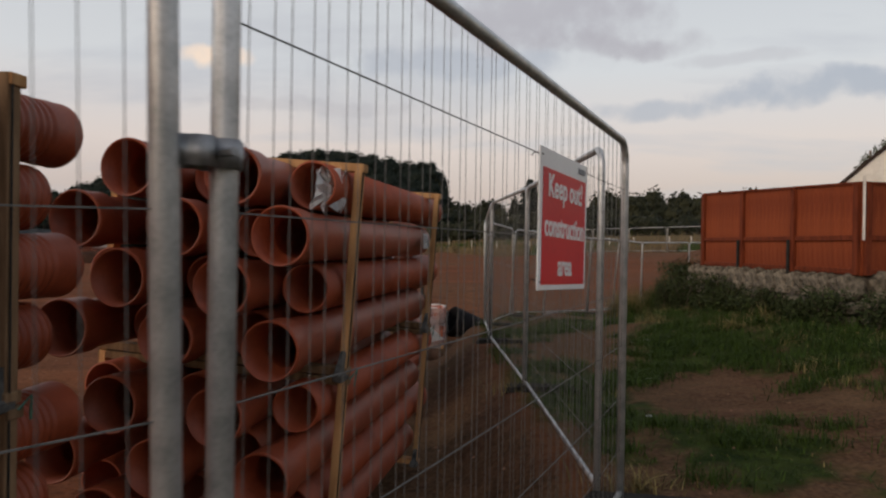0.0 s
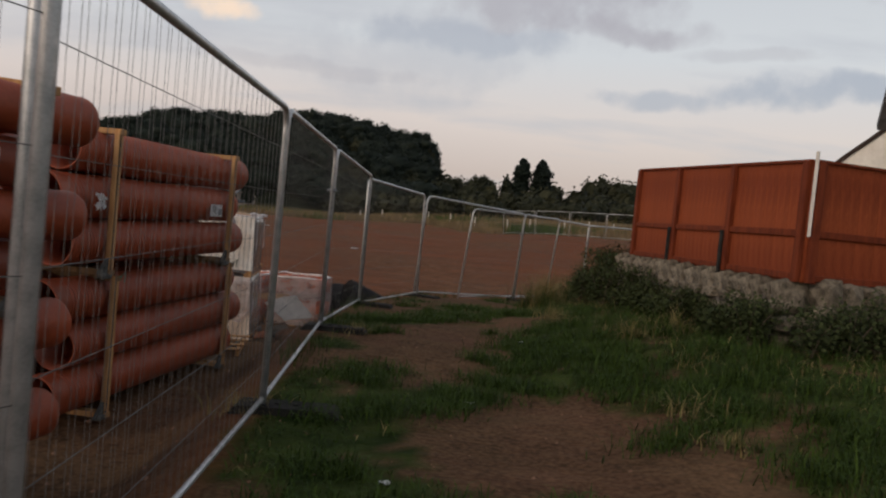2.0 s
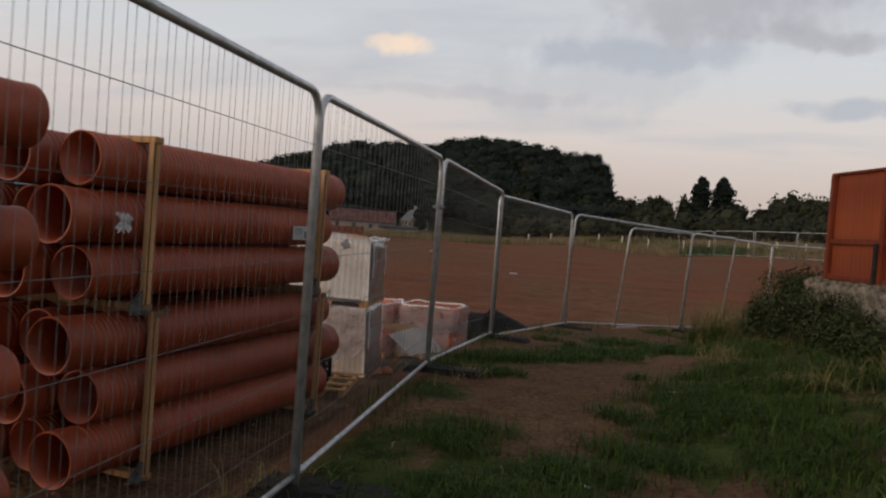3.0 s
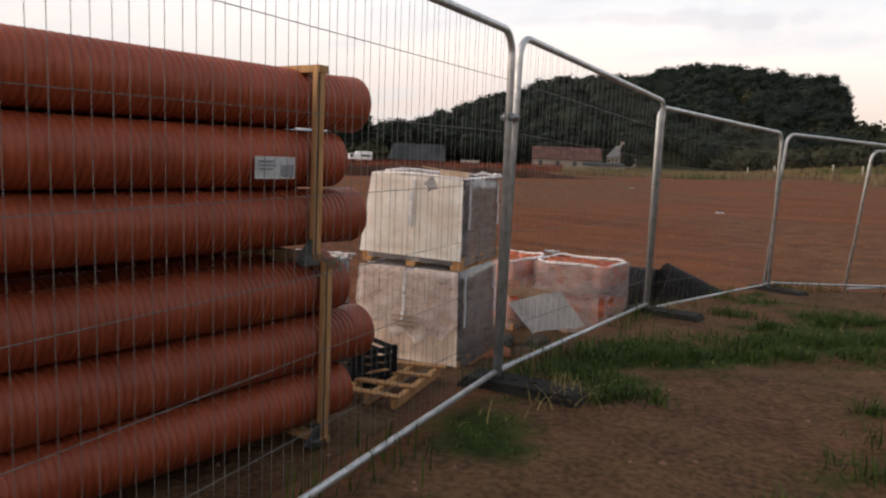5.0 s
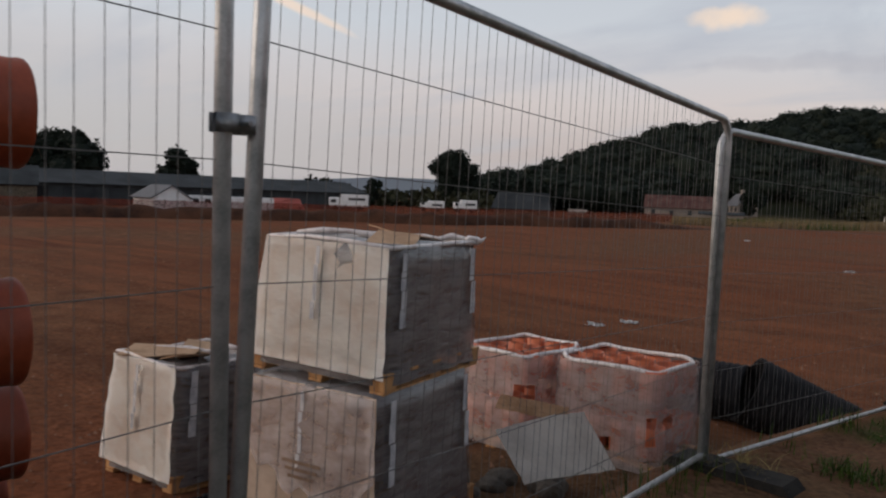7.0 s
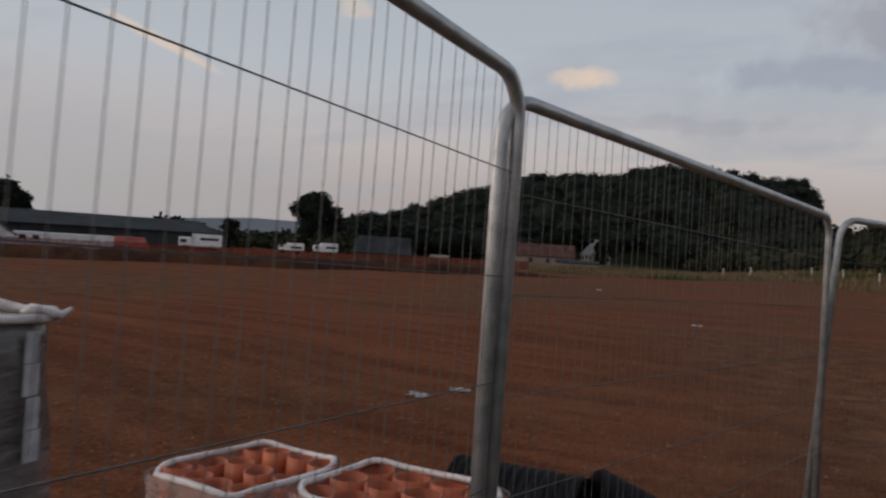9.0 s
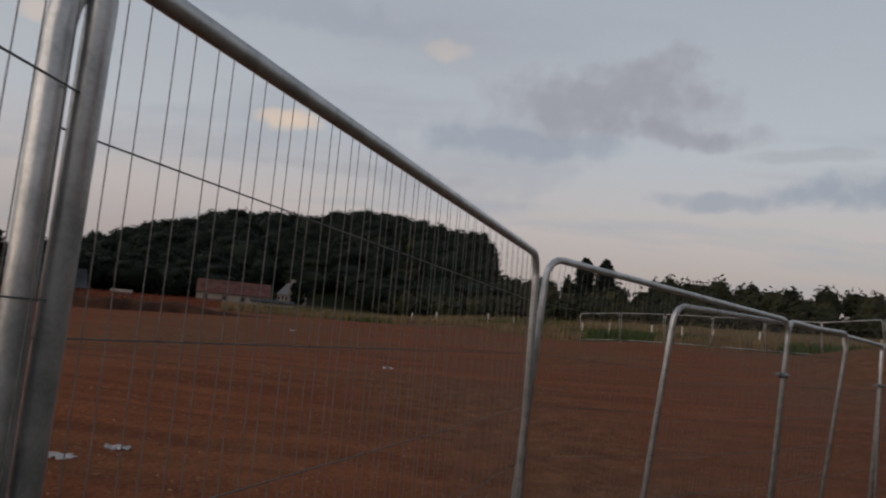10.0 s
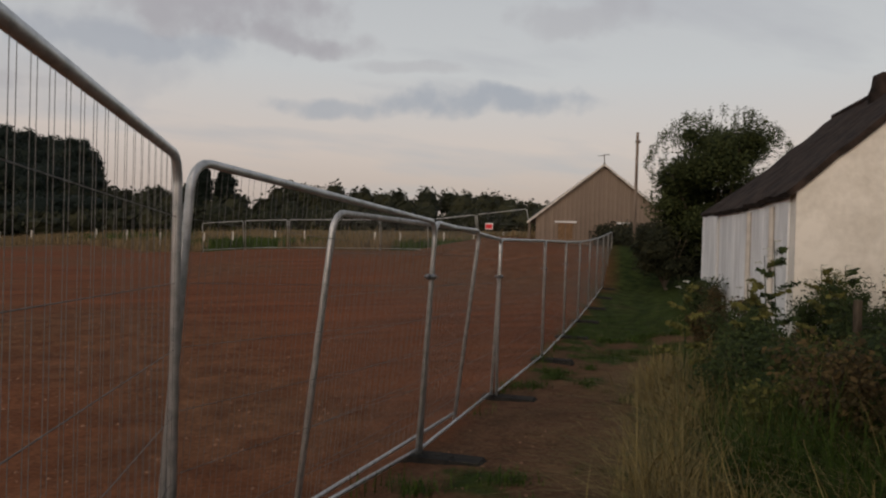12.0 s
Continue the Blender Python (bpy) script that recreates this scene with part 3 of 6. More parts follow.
def fence_clamp(m):
    c = thing("pipe_clamp", m, "steel bolt clamp holding two fence posts", "clamp", "fence clamps")
    # two pressed jaws that bend round both tubes
    for side in (-1, 1):
        bm = bmesh.new()
        line = []
        for x in np.linspace(-0.062, 0.062, 25):
            d = min(abs(x - 0.024), abs(x + 0.024))
            line.append((x, 0.007 + (math.sqrt(max(0.0, 0.0235 ** 2 - d * d)) if d < 0.0235 else 0.0)))
        rows = [[bm.verts.new((x, side * (y + o), z)) for x, y in line] for o, z in ((0.0, -0.022), (0.0, 0.022), (0.006, 0.022), (0.006, -0.022))]
        for q in range(4):
            for k in range(len(line) - 1):
                bm.faces.new((rows[q][k], rows[q][k + 1], rows[(q + 1) % 4][k + 1], rows[(q + 1) % 4][k]))
        part("jaw", bm, M_CLAMP, c, "", True)
    bm = bmesh.new()
    sweep(bm, [(0, -0.06, 0), (0, 0.065, 0)], 0.007, 6)
    sweep(bm, [(0, 0.045, 0), (0, 0.062, 0)], 0.014, 6)
    part("bolt", bm, M_CLAMP, c)
    return c


foot_0 = clamp_0 = None
for i, j in enumerate(JOINTS):
    a, b = JOINTS[max(0, i - 1)], JOINTS[min(len(JOINTS) - 1, i + 1)]
    yaw = math.atan2(b[1] - a[1], b[0] - a[0])
    mf = Matrix.Translation((j[0], j[1], j[2] - 0.13)) @ Matrix.Rotation(yaw + math.pi / 2, 4, "Z") @ Matrix.Translation((-0.17, 0, -0.03))
    mc = Matrix.Translation((j[0], j[1], j[2] + 1.52)) @ Matrix.Rotation(yaw, 4, "Z")
    if foot_0 is None:
        foot_0, clamp_0 = fence_foot(mf), fence_clamp(mc)
    else:
        copy_thing(foot_0, mf)
        if i not in (2, 3, 5, 6):
            copy_thing(clamp_0, mc)


# ---- the sign on the fence ----
def keep_out_sign():
    a, b = Vector(JOINTS[1]), Vector(JOINTS[2])
    d = (b - a).normalized()
    mid = Vector((1.078, 3.69, 1.553))
    q = a + d * (mid - a).dot(d)
    side = Vector((d.y, -d.x, 0))
    m = Matrix.Translation((q.x + side.x * 0.035, q.y + side.y * 0.035, 1.55)) @ Matrix.Rotation(math.atan2(d.y, d.x) - radians(3), 4, "Z") @ Matrix.Rotation(radians(2), 4, "Y")
    s = thing("warning_sign", m, "red and white construction warning sign tied to the fence", "sign")
    w, h = 0.60, 0.512
    bm = bmesh.new()
    box(bm, w, 0.006, h, Matrix.Translation((0, 0, -h / 2)), 0.002)
    board = part("board", bm, M_SIGN_W, s, "white plastic board")
    bm = bmesh.new()
    box(bm, w * 0.90, 0.002, h * 0.82, Matrix.Translation((0, -0.005, -h * 0.46)))
    part("red_panel", bm, M_SIGN_R, s, "red printed field")
    for text, z, size in (("Keep out!", 0.120, 0.118), ("construction", -0.024, 0.116), ("area", -0.168, 0.112)):
        cu = bpy.data.curves.new("lettering", "FONT")
        cu.body, cu.size, cu.align_x, cu.align_y, cu.extrude, cu.offset = text, size, "CENTER", "CENTER", 0.0008, 0.0022
        tx = new("lettering_curve", cu)
        bpy.context.view_layer.update()
        me = bpy.data.meshes.new_from_object(tx.evaluated_get(bpy.context.evaluated_depsgraph_get()))
        bpy.data.objects.remove(tx)
        me.materials.clear()
        me.materials.append(M_PRINT)
        ob = new("lettering", me)
        ob.parent = s
        wide = max(v.co.x for v in me.vertices) - min(v.co.x for v in me.vertices)
        k = min(0.92, w * 0.83 / wide)
        ob.matrix_basis = Matrix.Translation((0.0, -0.0078, z)) @ Matrix.Rotation(math.pi / 2, 4, "X") @ Matrix.Diagonal((k, 1, 1, 1))
        tagged(ob, "white printed words")
    bm = bmesh.new()
    box(bm, 0.09, 0.002, 0.022, Matrix.Translation((w / 2 - 0.09, -0.0055, h / 2 - 0.045)))
    part("small_print", bm, M_GREY_PRINT, s, "small unreadable print")
    for x in (-w / 2 + 0.02, w / 2 - 0.02):
        for z in (-h / 2 + 0.03, h / 2 - 0.03):
            bm = bmesh.new()
            sweep(bm, [(x, -0.006, z), (x + 0.006, 0.03, z + 0.01), (x - 0.006, 0.034, z - 0.004)], 0.003, 5)
            part("cable_tie", bm, M_RUBBER, s)
    return s


keep_out_sign()


# ---- stacks of drain pipes in timber frames ----
def pipe_mesh(length, r, ribs, name):
    """Along +y; a wide socket at the low end, with fine ribs on the outside."""
    t, rs = 0.012, r * (1.045 if ribs else 1.14)
    neck = 0.11 if ribs else 0.17
    prof_o = [(0.0, rs - 0.004), (0.006, rs), (0.02, rs), (0.03, rs - 0.003), (neck, rs - 0.002), (neck + 0.045, r * 1.0)]
    y = neck + 0.05
    step = 0.042
    while y < length - 0.02:
        if ribs:
            prof_o += [(y, r), (y + step * 0.45, r), (y + step * 0.55, r - 0.007), (y + step * 0.9, r - 0.007)]
        y += step
    prof_o += [(length, r)]
    bm = bmesh.new()
    prof = prof_o + [(length, r - t), (neck + 0.06, r - t - (0.0 if ribs else 0.008)), (neck + 0.02, r - t - (0.0 if ribs else 0.008)), (neck + 0.004, rs - t - 0.002), (0.0, rs - t), (0.0, rs - 0.004)]
    lathe(bm, prof, 30)
    return mesh_of(name, bm, M_PIPE, True)


def pipe_stack(m, length, rows, cols, pitch, ribs, label, seed, tilt=0.0, low_shift=0.0, wood=M_TIMBER):
    """Rows by columns of pipes along +y in two framed packs, one on the other; the face towards +x is at x = 0."""
    m = m @ Matrix.Rotation(radians(tilt), 4, "Y")
    rnd = random.Random(seed)
    g = "framed packs of drain pipes"
    half = rows // 2
    r = pitch / 2 * (0.965 if ribs else 0.94)
    me = pipe_mesh(length, r, ribs, "drain_pipe")
    ph = half * pitch + 0.085
    for k in range(2):
        z0 = k * ph
        pk = thing("pipe_pack", m @ Matrix.Translation((0, (1 - k) * low_shift, z0)), label + (" standing on the ground" if k == 0 else " stacked on another pack"), "pipe stack", g)
        for i in range(half):
            for j in range(cols):
                flip = (k * half + i + j) % 2
                x, z = -0.07 - pitch / 2 - j * pitch, 0.07 + pitch / 2 + i * pitch
                along = (0.22 * flip if ribs else 0.40 * flip - 0.20) + rnd.uniform(-0.03, 0.03)
                mm = Matrix.Translation((x, along, z)) @ Matrix.Rotation(rnd.uniform(0, 6.28), 4, "Y")
                if flip:
                    mm = Matrix.Translation((x, along + length, z)) @ Matrix.Rotation(math.pi, 4, "Z") @ Matrix.Rotation(rnd.uniform(0, 6.28), 4, "Y")
                shared("pipe", me, pk, mm)
        deep = cols * pitch + 0.14
        for y in (0.62 if ribs else 0.44, length - 0.30):
            for x in (-0.03, -deep + 0.03):
                bm = bmesh.new()
                box(bm, 0.042, 0.066, ph - 0.005, Matrix.Translation((x, y, 0.0)), 0.004)
                part("upright_batten", bm, wood, pk)
            for z in (0.005, ph - 0.05):
                bm = bmesh.new()
                box(bm, deep + 0.0, 0.085, 0.045, Matrix.Translation((-deep / 2 + 0.0, y + (0.012 if z > 0.1 else 0.0), z)), 0.004)
                # the two battens at the pack joint take darker timber as painted shade
                part("cross_batten", bm, M_TIMBER if (z > 0.1) == (k == 1) else M_OLD_OR_SHADED_TIMBER, pk)
            bm = bmesh.new()
            sweep(bm, [(-0.004, y - 0.02, 0.02), (-0.004, y - 0.02, ph - 0.01)], 0.004, 5)
            part("strap", bm, M_RUBBER, pk, "dark green plastic strap")
            bm = bmesh.new()
            box(bm, 0.06, 0.13, 0.045, Matrix.Translation((-0.03, y - 0.05, -0.02 if k else 0.0)), 0.008)
            wedge = [(-0.035, 0.02), (-0.035, 0.14), (-0.15, 0.02)]
            sides = [[bm.verts.new((x, y + u, w)) for u, w in wedge] for x in (-0.045, -0.015)]
            for q in range(3):
                bm.faces.new((sides[0][q], sides[0][(q + 1) % 3], sides[1][(q + 1) % 3], sides[1][q]))
            bm.faces.new(sides[0][::-1])
            bm.faces.new(sides[1])
            bmesh.ops.recalc_face_normals(bm, faces=list(bm.faces))
            part("corner_bracket", bm, M_BRACKET, pk, "dark stacking bracket")
            if k == 0:
                bm = bmesh.new()
                sweep(bm, [(0.0, y + 0.02, ph - 0.02), (0.03, y + 0.05, ph + 0.03), (0.02, y + 0.06, ph - 0.06)], 0.006, 5)
                part("strap_end", bm, M_GREENSTRAP, pk, "loose green strap end")


def heading(x, y, z, deg):
    """A pose whose +y points deg to the right of the world's +y."""
    return Matrix.Translation((x, y, z)) @ Matrix.Rotation(radians(-deg), 4, "Z")


YARD = -0.48
pipe_stack(heading(-0.065, 4.39, YARD + 0.05, 5.7), 3.12, 8, 5, 0.270, False, "framed pack of terracotta plastic drain pipes", 1, 4.0)
pipe_stack(heading(-0.352, 8.67, YARD + 0.02, 3.8), 3.20, 6, 4, 0.360, True, "framed pack of ribbed terracotta drain pipes", 2, 0.0, 0.10)
pipe_stack(heading(-0.95, 0.53, YARD + 0.18, 2.5), 3.05, 8, 4, 0.272, True, "framed pack of ribbed terracotta drain pipes", 3, wood=M_OLD_OR_SHADED_TIMBER)


# paper labels and torn tape on the packs
def paper_label(m, w, h, label, bars=True):
    p = thing("paper_label", m, label, "label", "paper labels on pipes")
    bm = bmesh.new()
    n = 6
    grid = [[bm.verts.new(((i / n - 0.5) * w, 0.004 * math.sin(i * 1.3), (k / 3 - 0.5) * h)) for i in range(n + 1)] for k in range(4)]
    for k in range(3):
        for i in range(n):
            bm.faces.new((grid[k][i], grid[k][i + 1], grid[k + 1][i + 1], grid[k + 1][i]))
    bmesh.ops.solidify(bm, geom=list(bm.faces), thickness=0.002)
    part("sheet", bm, M_PAPER, p)
    if bars:
        for x, z, bw, bh in ((-0.25, 0.28, 0.36, 0.07), (-0.22, 0.1, 0.44, 0.05), (-0.26, -0.06, 0.34, 0.05), (0.27, -0.12, 0.32, 0.5)):
            bm = bmesh.new()
            box(bm, bw * w, 0.002, bh * h, Matrix.Translation((x * w, -0.008, z * h - bh * h / 2)))
            part("print_bar", bm, M_GREY_PRINT, p)


def face_right(x, y, z, deg=0, tip=0):
    return Matrix.Translation((x, y, z)) @ Matrix.Rotation(radians(90 - deg), 4, "Z") @ Matrix.Rotation(radians(tip), 4, "X")


paper_label(face_right(-0.235, 11.27, 1.265, 3.8), 0.30, 0.125, "white printed paper label on a pipe")
paper_label(face_right(0.29, 6.80, 1.485, 5.7), 0.22, 0.12, "white printed paper label on a pipe")


def torn_wrap(name, m, label, size, seed, mat):
    """A crumpled scrap of sheet."""
    rnd = random.Random(seed)
    bm, n = bmesh.new(), 7
    grid = [[bm.verts.new(((i / n - 0.5) * size + rnd.uniform(-0.1, 0.1) * size, rnd.uniform(-0.16, 0.16) * size, (k / n - 0.5) * size * 1.2 * (0.35 + 0.65 * abs(math.sin(i * 1.9 + seed))))) for i in range(n + 1)] for k in range(n + 1)]
    for k in range(n):
        for i in range(n):
            bm.faces.new((grid[k][i], grid[k][i + 1], grid[k + 1][i + 1], grid[k + 1][i]))
    bmesh.ops.solidify(bm, geom=list(bm.faces), thickness=0.002)
    ob = part(name, bm, mat)
    ob.matrix_basis = m
    return tagged(ob, label, "plastic scrap")


torn_wrap("torn_wrap", face_right(-0.02, 4.64, 1.74, 30), "torn white plastic scrap hanging from a batten", 0.21, 1, M_PAPER)
torn_wrap("torn_wrap", face_right(-0.27, 8.96, 1.29), "torn white plastic scrap hanging from a batten", 0.12, 2, M_PAPER)


# ---- wrapped pallets inside the fence ----
def pallet_parts(p, w, d, z, h=0.13):
    """Deck boards, stringer blocks and bottom boards under thing p."""
    for i in range(5):
        bm = bmesh.new()
        box(bm, w, 0.095, 0.02, Matrix.Translation((0, (i / 4 - 0.5) * (d - 0.1), z + h - 0.022)), 0.003)
        part("deck_board", bm, M_TIMBER, p)
    for x in (-w / 2 + 0.06, 0, w / 2 - 0.06):
        for y in (-d / 2 + 0.07, 0, d / 2 - 0.07):
            bm = bmesh.new()
            box(bm, 0.11, 0.13, h - 0.045, Matrix.Translation((x, y, z + 0.022)), 0.004)
            part("block", bm, M_TIMBER, p)
        bm = bmesh.new()
        box(bm, 0.1, d, 0.02, Matrix.Translation((x, 0, z)), 0.003)
        part("bottom_board", bm, M_TIMBER, p)


def rumpled_box(bm, w, d, z0, z1, puff, seed, taper=0.0, nu=9, nz=8):
    """A box with rounded corners whose sides are pulled about like stretched film."""
    rnd = random.Random(seed)
    rings = []
    c = 0.06
    for k in range(nz + 1):
        t = k / nz
        ring = []
        for side in range(4):
            for i in range(nu):
                u = i / nu
                if side == 0:
                    x, y, nxx, nyy = -w / 2 + u * w, -d / 2, 0, -1
                elif side == 1:
                    x, y, nxx, nyy = w / 2, -d / 2 + u * d, 1, 0
                elif side == 2:
                    x, y, nxx, nyy = w / 2 - u * w, d / 2, 0, 1
                else:
                    x, y, nxx, nyy = -w / 2, d / 2 - u * d, -1, 0
                if i == 0:
                    x, y = x * (1 - c / w), y * (1 - c / d)
                o = puff * (noise.noise((x * 4 + seed, y * 4, t * 5)) + 0.35 * rnd.uniform(-1, 1))
                sc = 1 - taper * t
                ring.append(bm.verts.new(((x + nxx * o) * sc, (y + nyy * o) * sc, z0 + (z1 - z0) * t + (0.01 * rnd.uniform(-1, 1) if 0 < k < nz else 0))))
        rings.append(ring)
    n = 4 * nu
    for a, b in zip(rings, rings[1:]):
        for i in range(n):
            bm.faces.new((a[i], a[(i + 1) % n], b[(i + 1) % n], b[i]))
    bm.faces.new(rings[0][::-1])
    top = bm.verts.new((0, 0, z1 + 0.01))
    for i in range(n):
        bm.faces.new((rings[-1][i], rings[-1][(i + 1) % n], top))


def boxed_pallet(m, w, d, h, label, seed, open_top=False, drape=False, taper=0.09):
    p = thing("wrapped_pallet", m, label, "pallet", "pallets of wrapped boxes")
    pallet_parts(p, w, d, 0)
    # four cartons wide on the front and back rows, then the film
    n = 3
    for i in range(2):
        for k in range(n):
            bm = bmesh.new()
            hh = (h - 0.14) / n
            sq = 1 - taper * (k + 1) / n
            box(bm, (w - 0.05) * sq, ((d - 0.05) / 2 - 0.012) * sq, hh - 0.008, Matrix.Translation((0, (i - 0.5) * (d - 0.05) / 2 * sq, 0.135 + k * hh)), 0.012)
            part("carton", bm, M_CARD, p)
    # film: one front sheet paled for light, greyer side layers darkened for shade
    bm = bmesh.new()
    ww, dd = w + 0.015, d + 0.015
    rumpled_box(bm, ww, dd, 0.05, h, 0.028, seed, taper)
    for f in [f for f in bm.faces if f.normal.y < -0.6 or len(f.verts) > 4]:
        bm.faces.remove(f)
    part("stretch_wrap", bm, M_WRAP, p, "layers of grey stretch film, darkened for shade", True)
    bm = bmesh.new()
    nx_, nz_ = 14, 12
    g = [[bm.verts.new(((i / nx_ - 0.5) * (w + 0.02) * (1 - (taper + 0.01) * k / nz_), -d / 2 - 0.034 - 0.022 * noise.noise((i * 0.5 + seed, k * 0.6, 1.3)) + (0.01 + d / 2 * taper) * k / nz_, 0.10 + (h - 0.1) * k / nz_)) for i in range(nx_ + 1)] for k in range(nz_ + 1)]
    for k in range(nz_):
        for i in range(nx_):
            bm.faces.new((g[k][i], g[k][i + 1], g[k + 1][i + 1], g[k + 1][i]))
    bmesh.ops.solidify(bm, geom=list(bm.faces), thickness=0.003)
    part("front_wrap", bm, M_CARDBROWN if drape else M_CARDFILM, p, "clear film over pale brown cartons, paled for light", True)
    if drape:
        # a slack milky sheet hangs over the upper front, its lower edge torn on the slant
        bm = bmesh.new()
        g = []
        for k in range(9):
            row = []
            for i in range(17):
                u, v = i / 16, k / 8
                low = h * (0.62 - 0.30 * math.sin(u * 2.6) + 0.05 * math.sin(i * 1.7))
                z = h - (h - low) * v
                row.append(bm.verts.new(((u - 0.5) * (w + 0.03) * (1 - taper * z / h), -d / 2 - 0.062 - 0.02 * noise.noise((i * 0.7, k * 0.5, 4.4)) + (0.01 + d / 2 * taper) * z / h, z)))
            g.append(row)
        for k in range(8):
            for i in range(16):
                bm.faces.new((g[k + 1][i], g[k + 1][i + 1], g[k][i + 1], g[k][i]))
        bmesh.ops.solidify(bm, geom=list(bm.faces), thickness=0.002)
        part("draped_film", bm, M_FILM, p, "slack milky film torn along its edge", True)
    # printed tape down the front and the side, some print on the carton
    for x, y, rz, ww2 in ((-0.02, -d / 2 - 0.062, 0, 0.03), (w / 2 + 0.026, -d / 2 + 0.12, 90, 0.06), (w / 2 + 0.022, d / 2 - 0.14, 90, 0.06)):
        bm = bmesh.new()
        for q in range(4):
            zq = h * (0.45 + 0.13 * q)
            sq = 1 - taper * zq / h
            box(bm, ww2 * (1 - 0.15 * (q % 2)), 0.004, h * 0.13 - 0.004, Matrix.Translation((x * sq + 0.006 * (q % 2), y * sq, zq)) @ Matrix.Rotation(radians(rz), 4, "Z"))
        part("printed_tape", bm, M_TAPE, p, "pale printed tape")
    for q in range(3 if drape else 0):
        bm = bmesh.new()
        box(bm, 0.30 - 0.05 * q, 0.003, 0.020, Matrix.Translation((0.02, -d / 2 * (1 - taper * 0.5) - 0.075, h * 0.52 - 0.045 * q)))
        part("print_bar", bm, M_CARD_PRINT, p)
    if open_top:
        rnd = random.Random(seed + 5)
        for q in range(4):
            bm = bmesh.new()
            box(bm, rnd.uniform(0.35, 0.55), rnd.uniform(0.2, 0.32), 0.006, Matrix.Translation((rnd.uniform(-0.25, 0.25), rnd.uniform(-0.35, 0.35), h + 0.02)) @ Matrix.Rotation(rnd.uniform(-0.2, 0.2), 4, "X") @ Matrix.Rotation(rnd.uniform(-0.25, 0.25), 4, "Y") @ Matrix.Rotation(rnd.uniform(0, 3), 4, "Z"))
            part("torn_flap", bm, M_CARD, p, "torn brown cardboard flap")
        a, b = w / 2 * (1 - taper), d / 2 * (1 - taper)
        edge = [(-a, -b), (-a * 0.3, -b), (a * 0.4, -b), (a, -b), (a, -b * 0.3), (a, b * 0.5), (a, b), (0, b), (-a, b), (-a, 0)]
        bm = bmesh.new()
        ring = [(x + rnd.uniform(-0.012, 0.012), y + rnd.uniform(-0.012, 0.012), h + rnd.uniform(-0.012, 0.018)) for x, y in edge]
        sweep(bm, ring, 0.016, 6, closed=True)
        part("film_rim", bm, M_WRAPW, p, "torn white film edge", True)
        for x0, y0, x1, y1 in ((-a, -b * 0.5, a * 0.5, b * 0.3), (a * 0.2, b * 0.5, a, b), (a * 0.9, b * 0.8, a + 0.05, b + 0.02)):
            bm = bmesh.new()
            line = [(x0 + (x1 - x0) * q / 5, y0 + (y1 - y0) * q / 5, h + 0.025 + rnd.uniform(-0.01, 0.02)) for q in range(6)]
            sweep(bm, line, 0.02, 6, rads=[0.008, 0.022, 0.014, 0.026, 0.016, 0.006])
            part("film_ribbon", bm, M_WRAPW, p, "bunched strip of torn film", True)
    return p


M_FILM = material("milky_film", (0.48, 0.36, 0.34), (0.74, 0.66, 0.65), 5, 0.25, 0, 0.25, 18, (1, 1, 2))
# near white, to stand in for light falling on the pallet front
M_CARDFILM = material("lit_film_over_cartons", (0.84, 0.72, 0.62), (0.95, 0.91, 0.85), 2.2, 0.3, 0, 0.35, 11, (1, 1, 1.5))
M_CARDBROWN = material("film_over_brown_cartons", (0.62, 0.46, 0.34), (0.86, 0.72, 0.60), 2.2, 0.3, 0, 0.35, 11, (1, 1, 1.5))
M_TAPE = material("pale_blue_tape", (0.38, 0.39, 0.43), (0.62, 0.62, 0.64), 12, 0.4)
M_CARD_PRINT = material("carton_print", (0.16, 0.11, 0.08), (0.26, 0.18, 0.13), 6, 0.8)

YARD2 = ground_z(-1.2, 14.5)
PAL = heading(-1.30, 14.62, YARD2 - 0.01, -10)
boxed_pallet(PAL, 1.10, 1.22, 0.305 - YARD2, "pallet of cartons in film standing on the mud", 11, drape=True)
LEANING = Matrix(((1, 0, 0.05, 0), (0, 1, 0, 0), (0, 0, 1, 0), (0, 0, 0, 1)))
boxed_pallet(heading(-1.335, 14.70, 0.30, -10) @ LEANING, 1.05, 1.18, 0.865, "pallet of cartons in film stacked on another pallet", 12, True)
SAG = Matrix(((1, 0, 0.10, 0), (0, 1, 0.06, 0), (0.10, 0.0, 1, 0), (0, 0, 0, 1)))
boxed_pallet(heading(-2.64, 14.13, ground_z(-2.6, 14.1) + 0.02, -5) @ SAG, 0.80, 0.86, 0.86, "sagging wrapped pallet of cartons behind the pipes", 13, True, taper=0.09)


def loose_pallet(m):
    p = thing("broken_pallet", m, "broken pale timber pallet lying on the mud", "pallet")
    for i, x in enumerate((-0.36, 0.0, 0.36)):
        bm = bmesh.new()
        box(bm, 0.075, 1.12, 0.075, Matrix.Translation((x, 0, 0)), 0.005)
        part("stringer", bm, M_TIMBER, p)
    for i, y in enumerate((-0.5, -0.2, 0.16, 0.5)):
        bm = bmesh.new()
        box(bm, 0.86, 0.09, 0.02, Matrix.Translation((0.02 * i, y, 0.076)) @ Matrix.Rotation(0.04 * (i - 1), 4, "Z"), 0.003)
        part("deck_board", bm, M_TIMBER, p)


loose_pallet(heading(-0.66, 13.08, ground_z(-0.65, 13.1) + 0.01, -13) @ Matrix.Diagonal((0.62, 0.9, 1, 1)))


